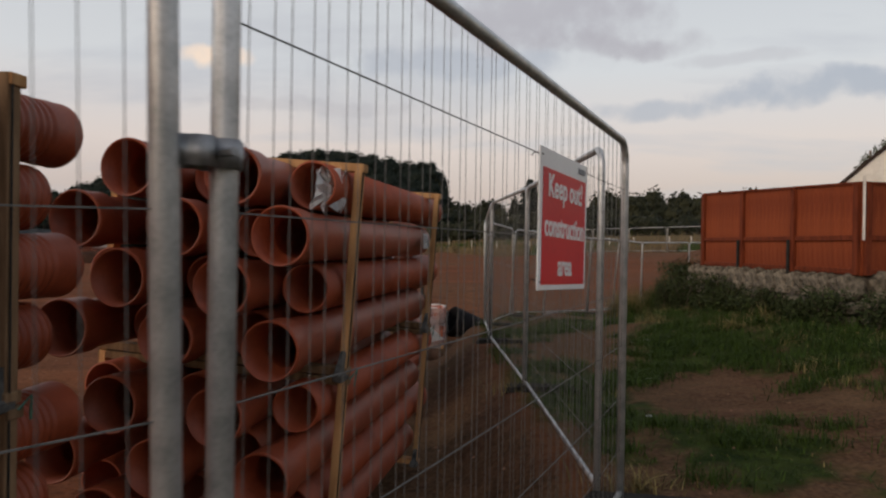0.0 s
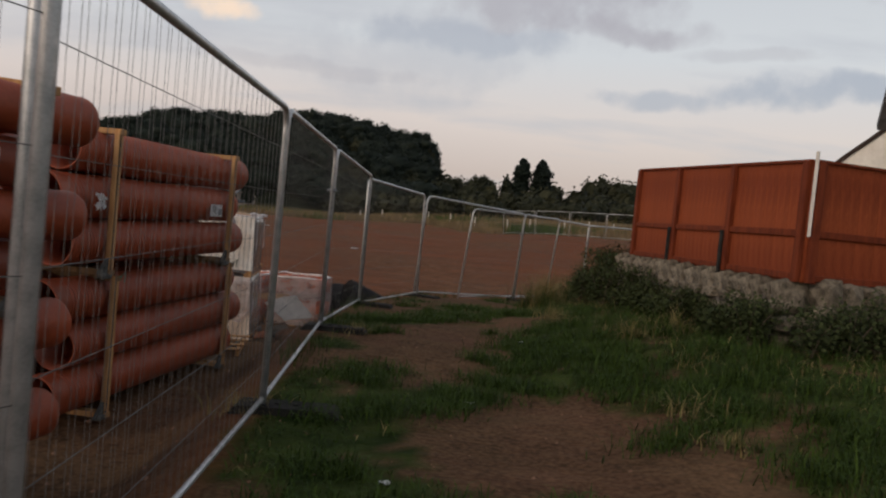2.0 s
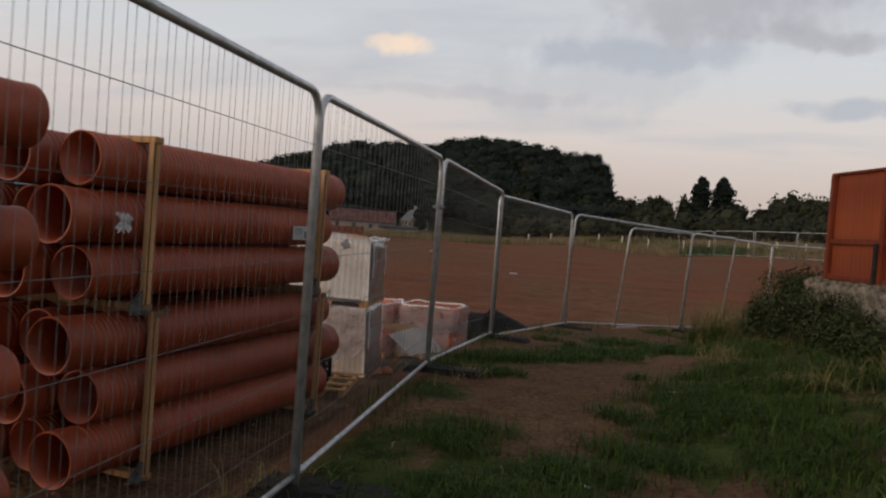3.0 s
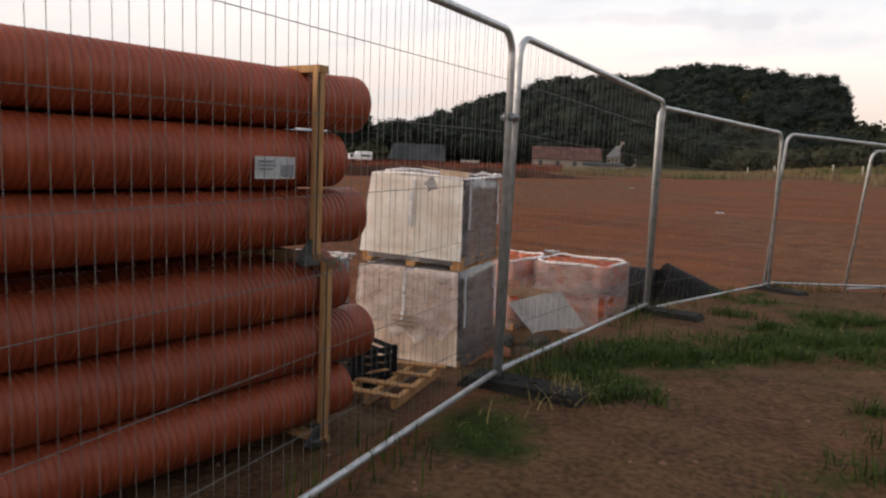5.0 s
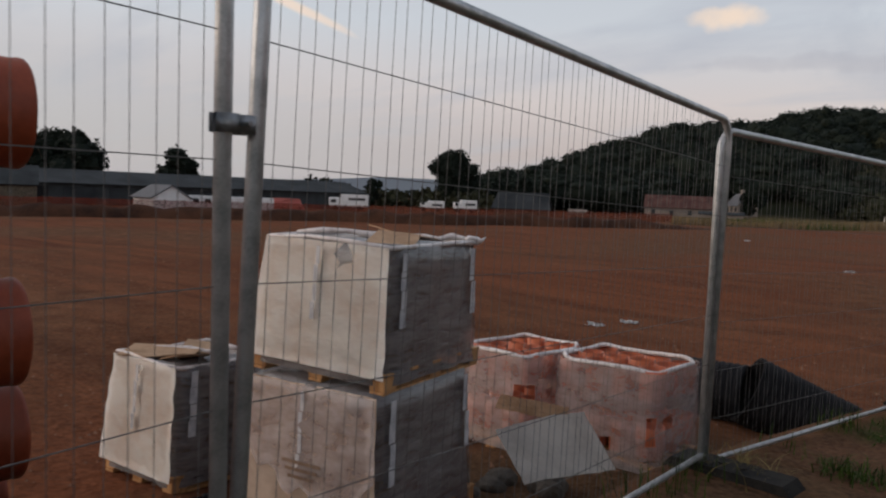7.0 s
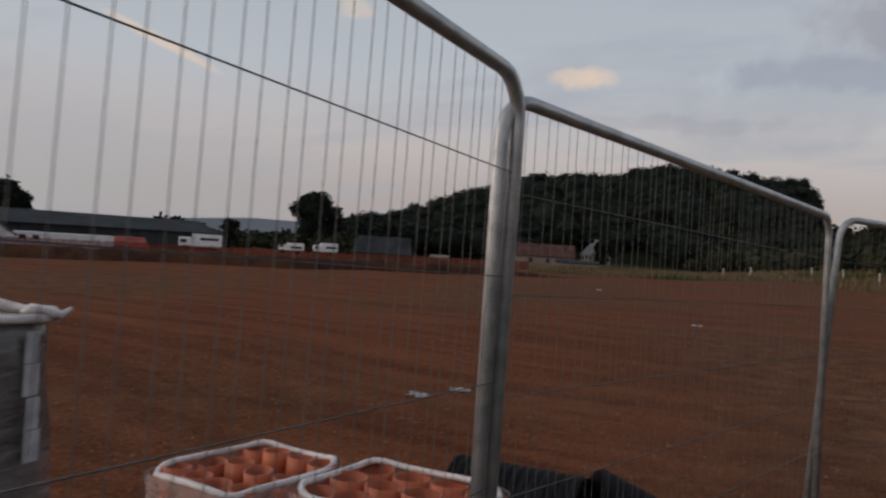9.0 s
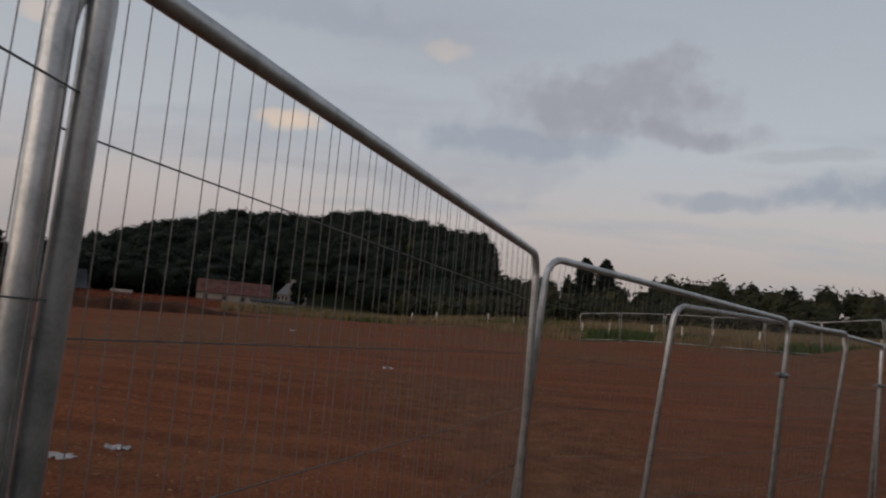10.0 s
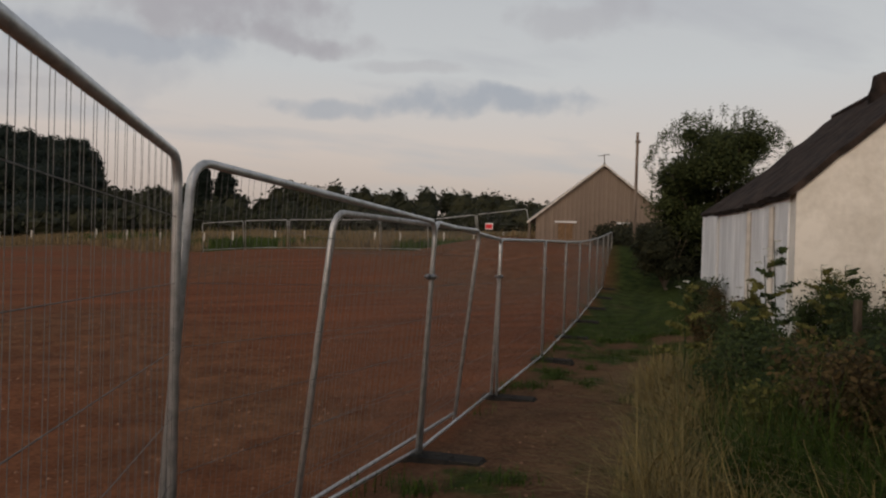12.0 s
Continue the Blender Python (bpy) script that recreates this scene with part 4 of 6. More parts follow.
def plastic_crate(m):
    p = thing("plastic_crate", m, "black plastic crate half hidden by pipes", "crate")
    w, d, h = 0.55, 0.4, 0.34
    bm = bmesh.new()
    box(bm, w, d, 0.012)
    part("base", bm, M_BLACK, p)
    for x, y, sx, sy in ((0, -d / 2, w, 0.012), (0, d / 2, w, 0.012), (-w / 2, 0, 0.012, d - 0.014), (w / 2, 0, 0.012, d - 0.014)):
        for k in range(5):
            bm = bmesh.new()
            box(bm, sx, sy, 0.045, Matrix.Translation((x, y, 0.014 + k * 0.068)), 0.003)
            part("slat", bm, M_BLACK, p)
    for x in (-w / 2, w / 2):
        for y in (-d / 2, d / 2):
            bm = bmesh.new()
            box(bm, 0.04, 0.04, h, Matrix.Translation((x, y, 0.0)), 0.006)
            part("corner_post", bm, M_BLACK, p)


plastic_crate(heading(-1.05, 13.1, ground_z(-1.05, 13.1), 20))


# ---- wrapped crates of orange pipe fittings ----
def fittings_crate(m, w, d, h, seed, label):
    rnd = random.Random(seed)
    p = thing("fittings_pallet", m, label, "pallet", "pallets of orange fittings")
    pallet_parts(p, w, d, 0, 0.11)
    nx_, ny_ = 4, 3
    r = min(w / nx_, d / ny_) / 2 - 0.008
    bm = bmesh.new()
    t = 0.008
    lathe(bm, [(0, r * 0.92), (0.12, r * 0.92), (0.14, r), (0.26, r), (0.26, r - t), (0.13, r - t), (0, r * 0.92 - t), (0, r * 0.92)], 18)
    me = mesh_of("fitting", bm, M_ORANGE, True)
    for k in range(2):
        for i in range(nx_):
            for j in range(ny_):
                mm = Matrix.Translation(((i + 0.5) / nx_ * w - w / 2, (j + 0.5) / ny_ * d - d / 2, 0.16 + k * (h - 0.42) + (rnd.uniform(-0.02, 0.015) if k else 0))) @ Matrix.Rotation(math.pi / 2 + (rnd.uniform(-0.12, 0.12) if k else 0), 4, "X")
                shared("pipe_fitting", me, p, mm)
    bm = bmesh.new()
    rumpled_box(bm, w + 0.03, d + 0.03, 0.04, h, 0.02, seed, 0.03, 10, 7)
    for f in [f for f in bm.faces if len(f.verts) != 4]:
        bm.faces.remove(f)
    # torn holes in the film show the orange inside
    holes = [(rnd.uniform(-w / 2, w / 2), -d / 2, rnd.uniform(0.2, h - 0.15)) for _ in range(2)] + [(w / 2, rnd.uniform(-d / 2, d / 2), h * 0.5)]
    for f in list(bm.faces):
        c = f.calc_center_median()
        if any((c - Vector(q)).length < 0.085 for q in holes):
            bm.faces.remove(f)
    part("torn_wrap", bm, M_FILM, p, "milky torn stretch film", True)
    bm = bmesh.new()
    ring = [(math.copysign(abs(math.cos(a)) ** 0.45, math.cos(a)) * (w / 2 - 0.01), math.copysign(abs(math.sin(a)) ** 0.45, math.sin(a)) * (d / 2 - 0.01), h + 0.012 * math.sin(5 * a + seed)) for a in np.linspace(0, math.tau, 29)[:-1]]
    sweep(bm, ring, 0.022, 6, closed=True)
    part("film_rim", bm, M_WRAPW, p, "rolled white film edge", True)


nt = M_FILM.node_tree
mixs, tr = nt.nodes.new("ShaderNodeMixShader"), nt.nodes.new("ShaderNodeBsdfTransparent")
mixs.inputs[0].default_value = 0.42
nt.links.new(tr.outputs[0], mixs.inputs[1])
nt.links.new(nt.nodes["Principled BSDF"].outputs[0], mixs.inputs[2])
nt.links.new(mixs.outputs[0], nt.nodes["Material Output"].inputs[0])

nt = M_WRAP.node_tree
mixs, tr = nt.nodes.new("ShaderNodeMixShader"), nt.nodes.new("ShaderNodeBsdfTransparent")
mixs.inputs[0].default_value = 0.72
nt.links.new(tr.outputs[0], mixs.inputs[1])
nt.links.new(nt.nodes["Principled BSDF"].outputs[0], mixs.inputs[2])
nt.links.new(mixs.outputs[0], nt.nodes["Material Output"].inputs[0])
fittings_crate(heading(-0.745, 17.37, ground_z(-0.7, 17.4) - 0.02, 0), 1.02, 0.90, 0.11 - ground_z(-0.7, 17.4), 21, "wrapped pallet of orange pipe fittings in torn film")
fittings_crate(heading(-1.72, 17.15, ground_z(-1.7, 17.2) - 0.02, 0), 0.78, 1.0, 0.10 - ground_z(-1.7, 17.2), 22, "wrapped pallet of orange pipe fittings in torn film")


def black_pipe(m, length, r, label):
    bm = bmesh.new()
    prof, y = [], 0.0
    while y < length:
        prof += [(y, r), (y + 0.035, r), (y + 0.045, r - 0.010), (y + 0.065, r - 0.010)]
        y += 0.075
    prof += [(length, r), (length, r - 0.03), (0, r - 0.03), (0, r)]
    lathe(bm, prof, 22)
    ob = part("black_pipe", bm, M_BLACK, None, "", True, m)
    return tagged(ob, label, "pipe", "black drain pipes")


black_pipe(heading(-0.22, 19.0, -0.36, 62) @ Matrix.Rotation(radians(-24), 4, "X"), 1.4, 0.36, "black ribbed plastic pipe sunk slantwise in the soil")
black_pipe(heading(-1.30, 19.05, ground_z(-1.3, 19.05) + 0.31, 84), 1.0, 0.31, "black ribbed plastic pipe lying behind another")


def slumped_sheet(tl, tr, br, bl, crease, seed, label, mat):
    """A stiff sheet hung between four corners, creased across and a little warped."""
    tl, tr, br, bl = Vector(tl), Vector(tr), Vector(br), Vector(bl)
    out = (tr - tl).cross(bl - tl).normalized()
    bm, nu, nv = bmesh.new(), 14, 8
    g = []
    for k in range(nv + 1):
        v = k / nv
        row = []
        for i in range(nu + 1):
            u = i / nu
            p = tl.lerp(tr, u).lerp(bl.lerp(br, u), v)
            p = p + out * (crease * (abs(u + 0.35 * v - 0.55) - 0.2) + 0.018 * noise.noise((i * 0.5, k * 0.5, seed)))
            row.append(bm.verts.new(p))
        g.append(row)
    for k in range(nv):
        for i in range(nu):
            bm.faces.new((g[k][i], g[k][i + 1], g[k + 1][i + 1], g[k + 1][i]))
    bmesh.ops.solidify(bm, geom=list(bm.faces), thickness=0.006)
    return tagged(part("cardboard_sheet", bm, mat), label, "cardboard", "loose cardboard")


slumped_sheet((-0.87, 15.55, -0.20), (-0.54, 16.25, -0.13), (-0.15, 16.08, -0.43), (-0.46, 15.34, -0.46), 0.07, 3, "pale grey folded cardboard sheet slumped on rubbish", M_CARDW)
slumped_sheet((-1.38, 16.30, -0.18), (-0.66, 16.22, -0.13), (-0.64, 16.12, -0.22), (-1.36, 16.20, -0.28), 0.03, 7, "buff cardboard flap lying over rubble", M_CARD)
# a slack brown sack under the sheet
bm = bmesh.new()
sack = bmesh.ops.create_icosphere(bm, subdivisions=3, radius=1.0)
for v in sack["verts"]:
    k = 1 + 0.14 * noise.noise(v.co * 1.7) + 0.05 * noise.noise(v.co * 5)
    v.co = Vector((v.co.x * 0.19 * k, v.co.y * 0.22 * k, max(-0.10, v.co.z * 0.15 * k)))
tagged(part("brown_sack", bm, M_SACK, None, "", True, Matrix.Translation((-0.30, 14.95, ground_z(-0.3, 14.95) + 0.06))), "slack brown sack slumped on the mud", "sack")


def rubble(name, x, y, n, size, label, mat, seed):
    rnd = random.Random(seed)
    for _ in range(n):
        bm = bmesh.new()
        s = size * rnd.uniform(0.6, 1.3)
        r = bmesh.ops.create_icosphere(bm, subdivisions=2, radius=s)
        for v in r["verts"]:
            v.co = Vector((v.co.x * 1.3, v.co.y, v.co.z * 0.7)) * (1 + 0.3 * noise.noise(v.co * 9 / max(s, 0.05) * 0.1 + Vector((seed, 0, 0))))
        px, py = x + rnd.uniform(-0.4, 0.4), y + rnd.uniform(-0.4, 0.4)
        ob = part(name, bm, mat, None, "", False, Matrix.Translation((px, py, ground_z(px, py) + s * 0.35)) @ Matrix.Rotation(rnd.uniform(0, 6), 4, "Z"))
        tagged(ob, label, "rubble", "rubble by the pallets")


rubble("rubble_lump", -0.55, 15.25, 5, 0.09, "lump of red-brown clay and rubble", M_BRICK, 4)
rubble("rubble_lump", -0.85, 15.75, 7, 0.10, "dark lump of clay beside cardboard", M_MORTAR, 5)


# ---- red board fence on a rubble wall ----
WL, WC, WR = Vector((5.15, 16.80, 0)), Vector((6.05, 11.93, 0)), Vector((11.2, 13.5, 0))
WALL_Z = 1.10


def board_fence(a, b, z0, h0, h1, bays, label):
    d = b - a
    L = d.length
    f = thing("board_fence", Matrix.Translation((a.x, a.y, z0)) @ Matrix.Rotation(math.atan2(d.y, d.x), 4, "Z"), label, "fence", "red board fences")
    nb = int(L / 0.125)
    bm = bmesh.new()
    box(bm, L / nb - 0.0015, 0.022, 1.0, None, 0.0015)
    me = mesh_of("board", bm, M_REDWOOD)
    for i in range(nb):
        u = (i + 0.5) / nb
        hh = h0 + (h1 - h0) * u
        shared("board", me, f, Matrix.Translation((u * L, 0.0015 * (i % 2), 0)) @ Matrix.Diagonal((1, 1, hh, 1)))
    # the side that faces the path carries posts, rails and a capping
    for k in range(bays + 1):
        u = min(max(k / bays, 0.06 / L), 1 - 0.06 / L)
        bm = bmesh.new()
        box(bm, 0.10, 0.06, h0 + (h1 - h0) * u + 0.01, Matrix.Translation((u * L, FRONT * 0.045, 0)), 0.006)
        part("post", bm, M_REDDARK, f)
        if 0 < k < bays:
            bm = bmesh.new()
            box(bm, 0.05, 0.04, 0.62, Matrix.Translation((u * L + 0.05, FRONT * 0.10, -0.10)), 0.006)
            part("stay", bm, M_RUBBER, f, "short dark stay")
    for z, dz in ((0.02, 0.07), (0.50, 0.075)):
        for k in range(bays):
            bm = bmesh.new()
            box(bm, L / bays - 0.11, 0.035, dz, Matrix.Translation(((k + 0.5) / bays * L, FRONT * 0.034, z)), 0.005)
            part("rail", bm, M_REDDARK, f)
    bm = bmesh.new()
    rows = []
    for u in (0, 1):
        hh = h0 + (h1 - h0) * u
        rows.append([bm.verts.new((u * L, y, hh + z)) for y, z in ((-0.05, 0), (0.05, 0), (0.05, 0.03), (-0.05, 0.03))])
    for k in range(4):
        bm.faces.new((rows[0][k], rows[0][(k + 1) % 4], rows[1][(k + 1) % 4], rows[1][k]))
    bm.faces.new(rows[0][::-1])
    bm.faces.new(rows[1])
    part("capping", bm, M_REDDARK, f)
    return f


FRONT = 1
board_fence(WC, WL, WALL_Z, 1.31, 1.46, 3, "orange-red stained board fence set on a stone wall")
board_fence(WR, WC, WALL_Z, 1.25, 1.31, 4, "orange-red stained board fence turning away along the wall")
FRONT = -1
board_fence(WL, WL + Vector((4.2, 1.0, 0)), WALL_Z, 1.45, 1.45, 4, "orange-red stained board fence end return")
bm = bmesh.new()
box(bm, 0.03, 0.03, 0.92, Matrix.Translation((WC.x - 0.01, WC.y - 0.075, WALL_Z + 0.5)), 0.004)
tagged(part("corner_strip", bm, M_PALE_TRIM), "pale strip fixed up the fence corner", "trim", kind="structure")


def rubble_wall(a, b, top, name, seed, thick=0.45):
    """A dry wall: a dark core and stones one by one, the top row set on edge."""
    rnd = random.Random(seed)
    d = b - a
    L, yaw = d.length, math.atan2(d.y, d.x)
    n = d.normalized()
    side = Vector((n.y, -n.x, 0))
    base = min(ground_z(a.x, a.y), ground_z(b.x, b.y)) - 0.25
    w = thing(name, Matrix.Translation((a.x, a.y, base)) @ Matrix.Rotation(yaw, 4, "Z"), "rough rubble stone wall with upright coping stones", "wall", kind="structure")
    h = top - base
    bm = bmesh.new()
    box(bm, L - 0.5, thick - 0.14, h - 0.20, Matrix.Translation((L / 2, 0, 0)))
    part("wall_core", bm, M_MORTAR, w)
    kinds = []
    for q in range(6):
        bm = bmesh.new()
        r = bmesh.ops.create_icosphere(bm, subdivisions=1, radius=0.5)
        for v in r["verts"]:
            v.co *= 1 + rnd.uniform(-0.14, 0.14)
            v.co = Vector((max(-0.46, min(0.46, v.co.x * 1.25)), max(-0.45, min(0.45, v.co.y * 1.2)), max(-0.44, min(0.44, v.co.z * 1.25))))
        kinds.append(mesh_of("stone", bm, M_STONE))
    # top row: tall thin stones leaning along the wall
    x = 0.05
    while x < L:
        sw = rnd.uniform(0.20, 0.34)
        shared("coping_stone", rnd.choice(kinds), w, Matrix.Translation((x + sw / 2, rnd.uniform(-0.02, 0.02), h - 0.17 + rnd.uniform(-0.02, 0.02))) @ Matrix.Rotation(radians(rnd.uniform(14, 38)), 4, "Y") @ Matrix.Diagonal((sw * 1.05, thick * 1.02, rnd.uniform(0.38, 0.50), 1)))
        x += sw * 0.94
    for f in (-1, 1):
        z = 0.05
        while z < h - 0.34:
            hh = rnd.uniform(0.14, 0.22)
            x = rnd.uniform(-0.1, 0.05)
            while x < L:
                sw = rnd.uniform(0.22, 0.46)
                if f * 1 == WALL_SIDE or rnd.random() < 0.35:
                    shared("stone", rnd.choice(kinds), w, Matrix.Translation((x + sw / 2, f * (thick / 2 - 0.10 + rnd.uniform(-0.02, 0.02)), z + hh / 2)) @ Matrix.Rotation(rnd.uniform(-0.12, 0.12), 4, "Y") @ Matrix.Diagonal((sw * 1.04, 0.24, hh * 1.08, 1)))
                x += sw
            z += hh
    return w


WALL_SIDE = 1
rubble_wall(WC + Vector((0, -0.02, 0)), WL + (WL - WC).normalized() * 0.15, WALL_Z + 0.02, "wall_1", 31)
rubble_wall(WR, WC + Vector((0.22, 0.05, 0)), WALL_Z + 0.02, "wall_2", 32)


# ---- buildings ----
def quad_sheet(bm, pts, thick):
    """A slab through four corners with thickness downward along its normal."""
    vs = [bm.verts.new(p) for p in pts]
    f = bm.faces.new(vs)
    f.normal_update()
    n = f.normal.copy()
    if n.z < 0:
        n = -n
    lo = [bm.verts.new(Vector(p) - n * thick) for p in pts]
    bm.faces.new(lo[::-1])
    for k in range(len(pts)):
        bm.faces.new((vs[k], lo[k], lo[(k + 1) % len(pts)], vs[(k + 1) % len(pts)]))


def gabled(name, m, w, L, eave, ridge, wall_mat, roof_mat, label, category, over=0.15, verge=0.12, thick=0.14, base=-1.0, group="", rough=0.0):
    """A plain gabled block: +y along the ridge from the near gable at y = 0, walls with thickness, two roof slopes."""
    b = thing(name, m, label, category, group)
    t = 0.3
    for y0 in (0.0, L - t):
        bm = bmesh.new()
        prof = [(-w / 2, base), (w / 2, base), (w / 2, eave), (0, ridge), (-w / 2, eave)]
        rows = [[bm.verts.new((x, y, z)) for x, z in prof] for y in (y0, y0 + t)]
        for k in range(5):
            bm.faces.new((rows[0][k], rows[0][(k + 1) % 5], rows[1][(k + 1) % 5], rows[1][k]))
        bm.faces.new(rows[0][::-1])
        bm.faces.new(rows[1])
        part("gable_wall", bm, wall_mat, b)
    for s in (-1, 1):
        bm = bmesh.new()
        box(bm, t, L - 2 * t, eave - base, Matrix.Translation((s * (w / 2 - t / 2), L / 2, base)))
        part("side_wall", bm, wall_mat, b)
        bm = bmesh.new()
        k = (ridge - eave) / (w / 2)
        nu, ny = (12, 40) if rough else (1, 14)
        lo, hi = Vector((s * (w / 2 + over), 0, eave - over * k + thick)), Vector((0, 0, ridge + thick))
        top = []
        for q in range(ny + 1):
            y = -verge + (L + 2 * verge) * q / ny
            row = []
            for i in range(nu + 1):
                p = lo.lerp(hi, i / nu)
                lump = rough * (noise.noise((p.x * 2.2, y * 2.2, 3 + s)) + 0.8 * noise.noise((p.x * 7, y * 7, 8 + s)))
                row.append(bm.verts.new((p.x + (s * lump if i == 0 else 0), y, p.z + lump - rough * math.sin(math.pi * q / ny))))
            top.append(row)
        for q in range(ny):
            for i in range(nu):
                bm.faces.new((top[q][i], top[q + 1][i], top[q + 1][i + 1], top[q][i + 1]))
        bmesh.ops.recalc_face_normals(bm, faces=bm.faces)
        if sum(f.normal.z for f in bm.faces) < 0:
            bmesh.ops.reverse_faces(bm, faces=bm.faces)
        bmesh.ops.solidify(bm, geom=list(bm.faces), thickness=thick)
        part("roof", bm, roof_mat, b)
    bm = bmesh.new()
    sweep(bm, [(0, -verge, ridge + thick - 0.02), (0, L + verge, ridge + thick - 0.02)], 0.07, 8)
    part("ridge", bm, roof_mat, b)
    return b


def window_in(b, x, z, w, h, y=-0.005, rot=0.0, frame=M_PALE_TRIM):
    """A recessed dark pane in a frame on the near gable (y = 0)."""
    m = Matrix.Rotation(rot, 4, "Z") @ Matrix.Translation((x, y, z))
    win = part("window", (lambda q: (box(q, w, 0.05, h, m), q)[1])(bmesh.new()), M_DARKGLASS, b, "dark glass")
    for px, pz, sx, sz in ((0, -0.05, w + 0.14, 0.06), (0, h - 0.01, w + 0.14, 0.06), (-w / 2 - 0.03, 0, 0.06, h), (w / 2 + 0.03, 0, 0.06, h)):
        bm = bmesh.new()
        box(bm, sx, 0.08, sz, m @ Matrix.Translation((px, 0, pz)))
        part("window_frame", bm, frame, win)


# the low whitewashed cottage
CE = Vector((10.1, 24.3, 0))
c_dir = math.degrees(math.atan2(0.51, 0.86))
c_m = Matrix.Translation((CE.x + 0.86 * 2.45, CE.y - 0.51 * 2.45, 0)) @ Matrix.Rotation(radians(-c_dir), 4, "Z")
cottage = gabled("cottage", c_m, 4.9, 6.6, 2.52, 4.68, M_WHITEWASH, M_OLDROOF, "low whitewashed cottage with a dark sagging roof", "cottage", 0.16, 0.04, 0.10, -0.6, rough=0.035)
bm = bmesh.new()
rumpled_box(bm, 0.7, 0.6, 4.3, 4.98, 0.07, 3, 0.22, 4, 4)
part("chimney", bm, M_OLDROOF, cottage, "squat dark chimney", False, Matrix.Translation((0, 3.3, 0)))
# white boards of uneven width along the side wall, with two rusty pipes
rnd = random.Random(61)
y = 0.31
while y < 6.2:
    w = min(rnd.choice((0.42, 0.55, 0.75, 0.9)), 6.3 - y)
    bm = bmesh.new()
    box(bm, 0.03, w - 0.015, 2.93, Matrix.Translation((-2.462 - rnd.uniform(0, 0.02), y + w / 2, -0.5)) @ Matrix.Rotation(rnd.uniform(-0.006, 0.006), 4, "X"), 0.006)
    part("wall_board", bm, M_SIDEWALL, cottage)
    y += w
for y in (1.15, 2.9):
    bm = bmesh.new()
    sweep(bm, [(-2.53, y, -0.4), (-2.53, y, 2.32)], 0.045, 6)
    part("downpipe", bm, M_PALE_TRIM, cottage, "pale rusty upright pipe")
for q in range(5):
    bm = bmesh.new()
    box(bm, 0.05, 0.05, 0.05, Matrix.Translation((-1.2 + 0.5 * q, -0.02, 1.0 + 0.12 * (q % 2))))
    part("wall_peg", bm, M_BARK, cottage)
annex_m = c_m @ Matrix.Translation((-0.12, 6.75, 0))
annex = gabled("cottage_annex", annex_m, 4.7, 2.2, 2.52, 4.25, M_SIDEWALL, M_OLDROOF, "whitewashed cottage end with a lower old roof", "cottage", 0.06, 0.03, 0.09, -0.4, rough=0.03)

# the tall house behind the board fence
h_far, h_apex = Vector((11.4, 21.2, 0)), Vector((10.2, 17.85, 0))
hd = (h_far - h_apex)
half_w = hd.length
hm = Matrix.Translation((h_apex.x, h_apex.y, 0)) @ Matrix.Rotation(math.atan2(hd.y, hd.x) + math.pi, 4, "Z")
house = gabled("house", hm, 2 * half_w, 7.0, 4.55, 6.9, M_HARL, M_SLATE, "tall cream-walled house with a steep slate roof", "house", 0.3, 0.28, 0.2, -0.5)
window_in(house, -1.0, 3.75, 0.62, 1.45, frame=M_SLATE)
bm = bmesh.new()
box(bm, 0.6, 0.9, 1.2, Matrix.Translation((0, 0.6, 6.7)), 0.03)
part("chimney", bm, M_HARL, house, "cream chimney stack")

# the weathered barn at the end of the path
bx, by = 24.95, 53.4
bz = ground_z(bx, by)
bm_m = Matrix.Translation((bx, by, 0)) @ Matrix.Rotation(radians(-30), 4, "Z")
barn = gabled("barn", bm_m, 7.6, 12.0, 3.5, 6.45, M_BARNWOOD, M_BARNROOF, "weathered board barn with a grey sheet roof", "barn", 0.5, 0.25, 0.1, bz - 0.4)
bm = bmesh.new()
box(bm, 0.24, 0.03, 1.0)
me = mesh_of("board", bm, M_BARNWOOD)
for i in range(30):
    x = -3.7 + i * 0.255
    top = 6.4 - abs(x) * (6.45 - 3.5) / 3.8
    shared("board", me, barn, Matrix.Translation((x, -0.02 - 0.012 * (i % 2), bz - 0.3)) @ Matrix.Diagonal((1, 1, top - bz + 0.25, 1)))
for s in (-1, 1):
    bm = bmesh.new()
    a, b = Vector((s * 4.35, -0.3, 3.08)), Vector((0, -0.3, 6.55))
    quad_sheet(bm, [a, b, b + Vector((0, 0.05, 0)), a + Vector((0, 0.05, 0))], 0.09)
    part("bargeboard", bm, M_PALE_TRIM, barn, "pale painted bargeboard")
for x, ww in ((-2.1, 1.25), (1.2, 0.8)):
    bm = bmesh.new()
    box(bm, ww, 0.06, 0.09, Matrix.Translation((x, -0.09, 3.10)))
    part("pale_lintel", bm, M_WHITE, barn, "pale strip over an opening")
    bm = bmesh.new()
    box(bm, ww * 0.72, 0.03, 0.95, Matrix.Translation((x, -0.055, 2.13)))
    pane = part("window", bm, M_OLD_OR_SHADED_TIMBER, barn, "dull brown boarded window")
    for q in (-1, 0, 1):
        bm = bmesh.new()
        box(bm, 0.05, 0.05, 0.95, Matrix.Translation((x + q * ww * 0.36, -0.065, 2.13)))
        part("window_bar", bm, M_BARNWOOD, pane)
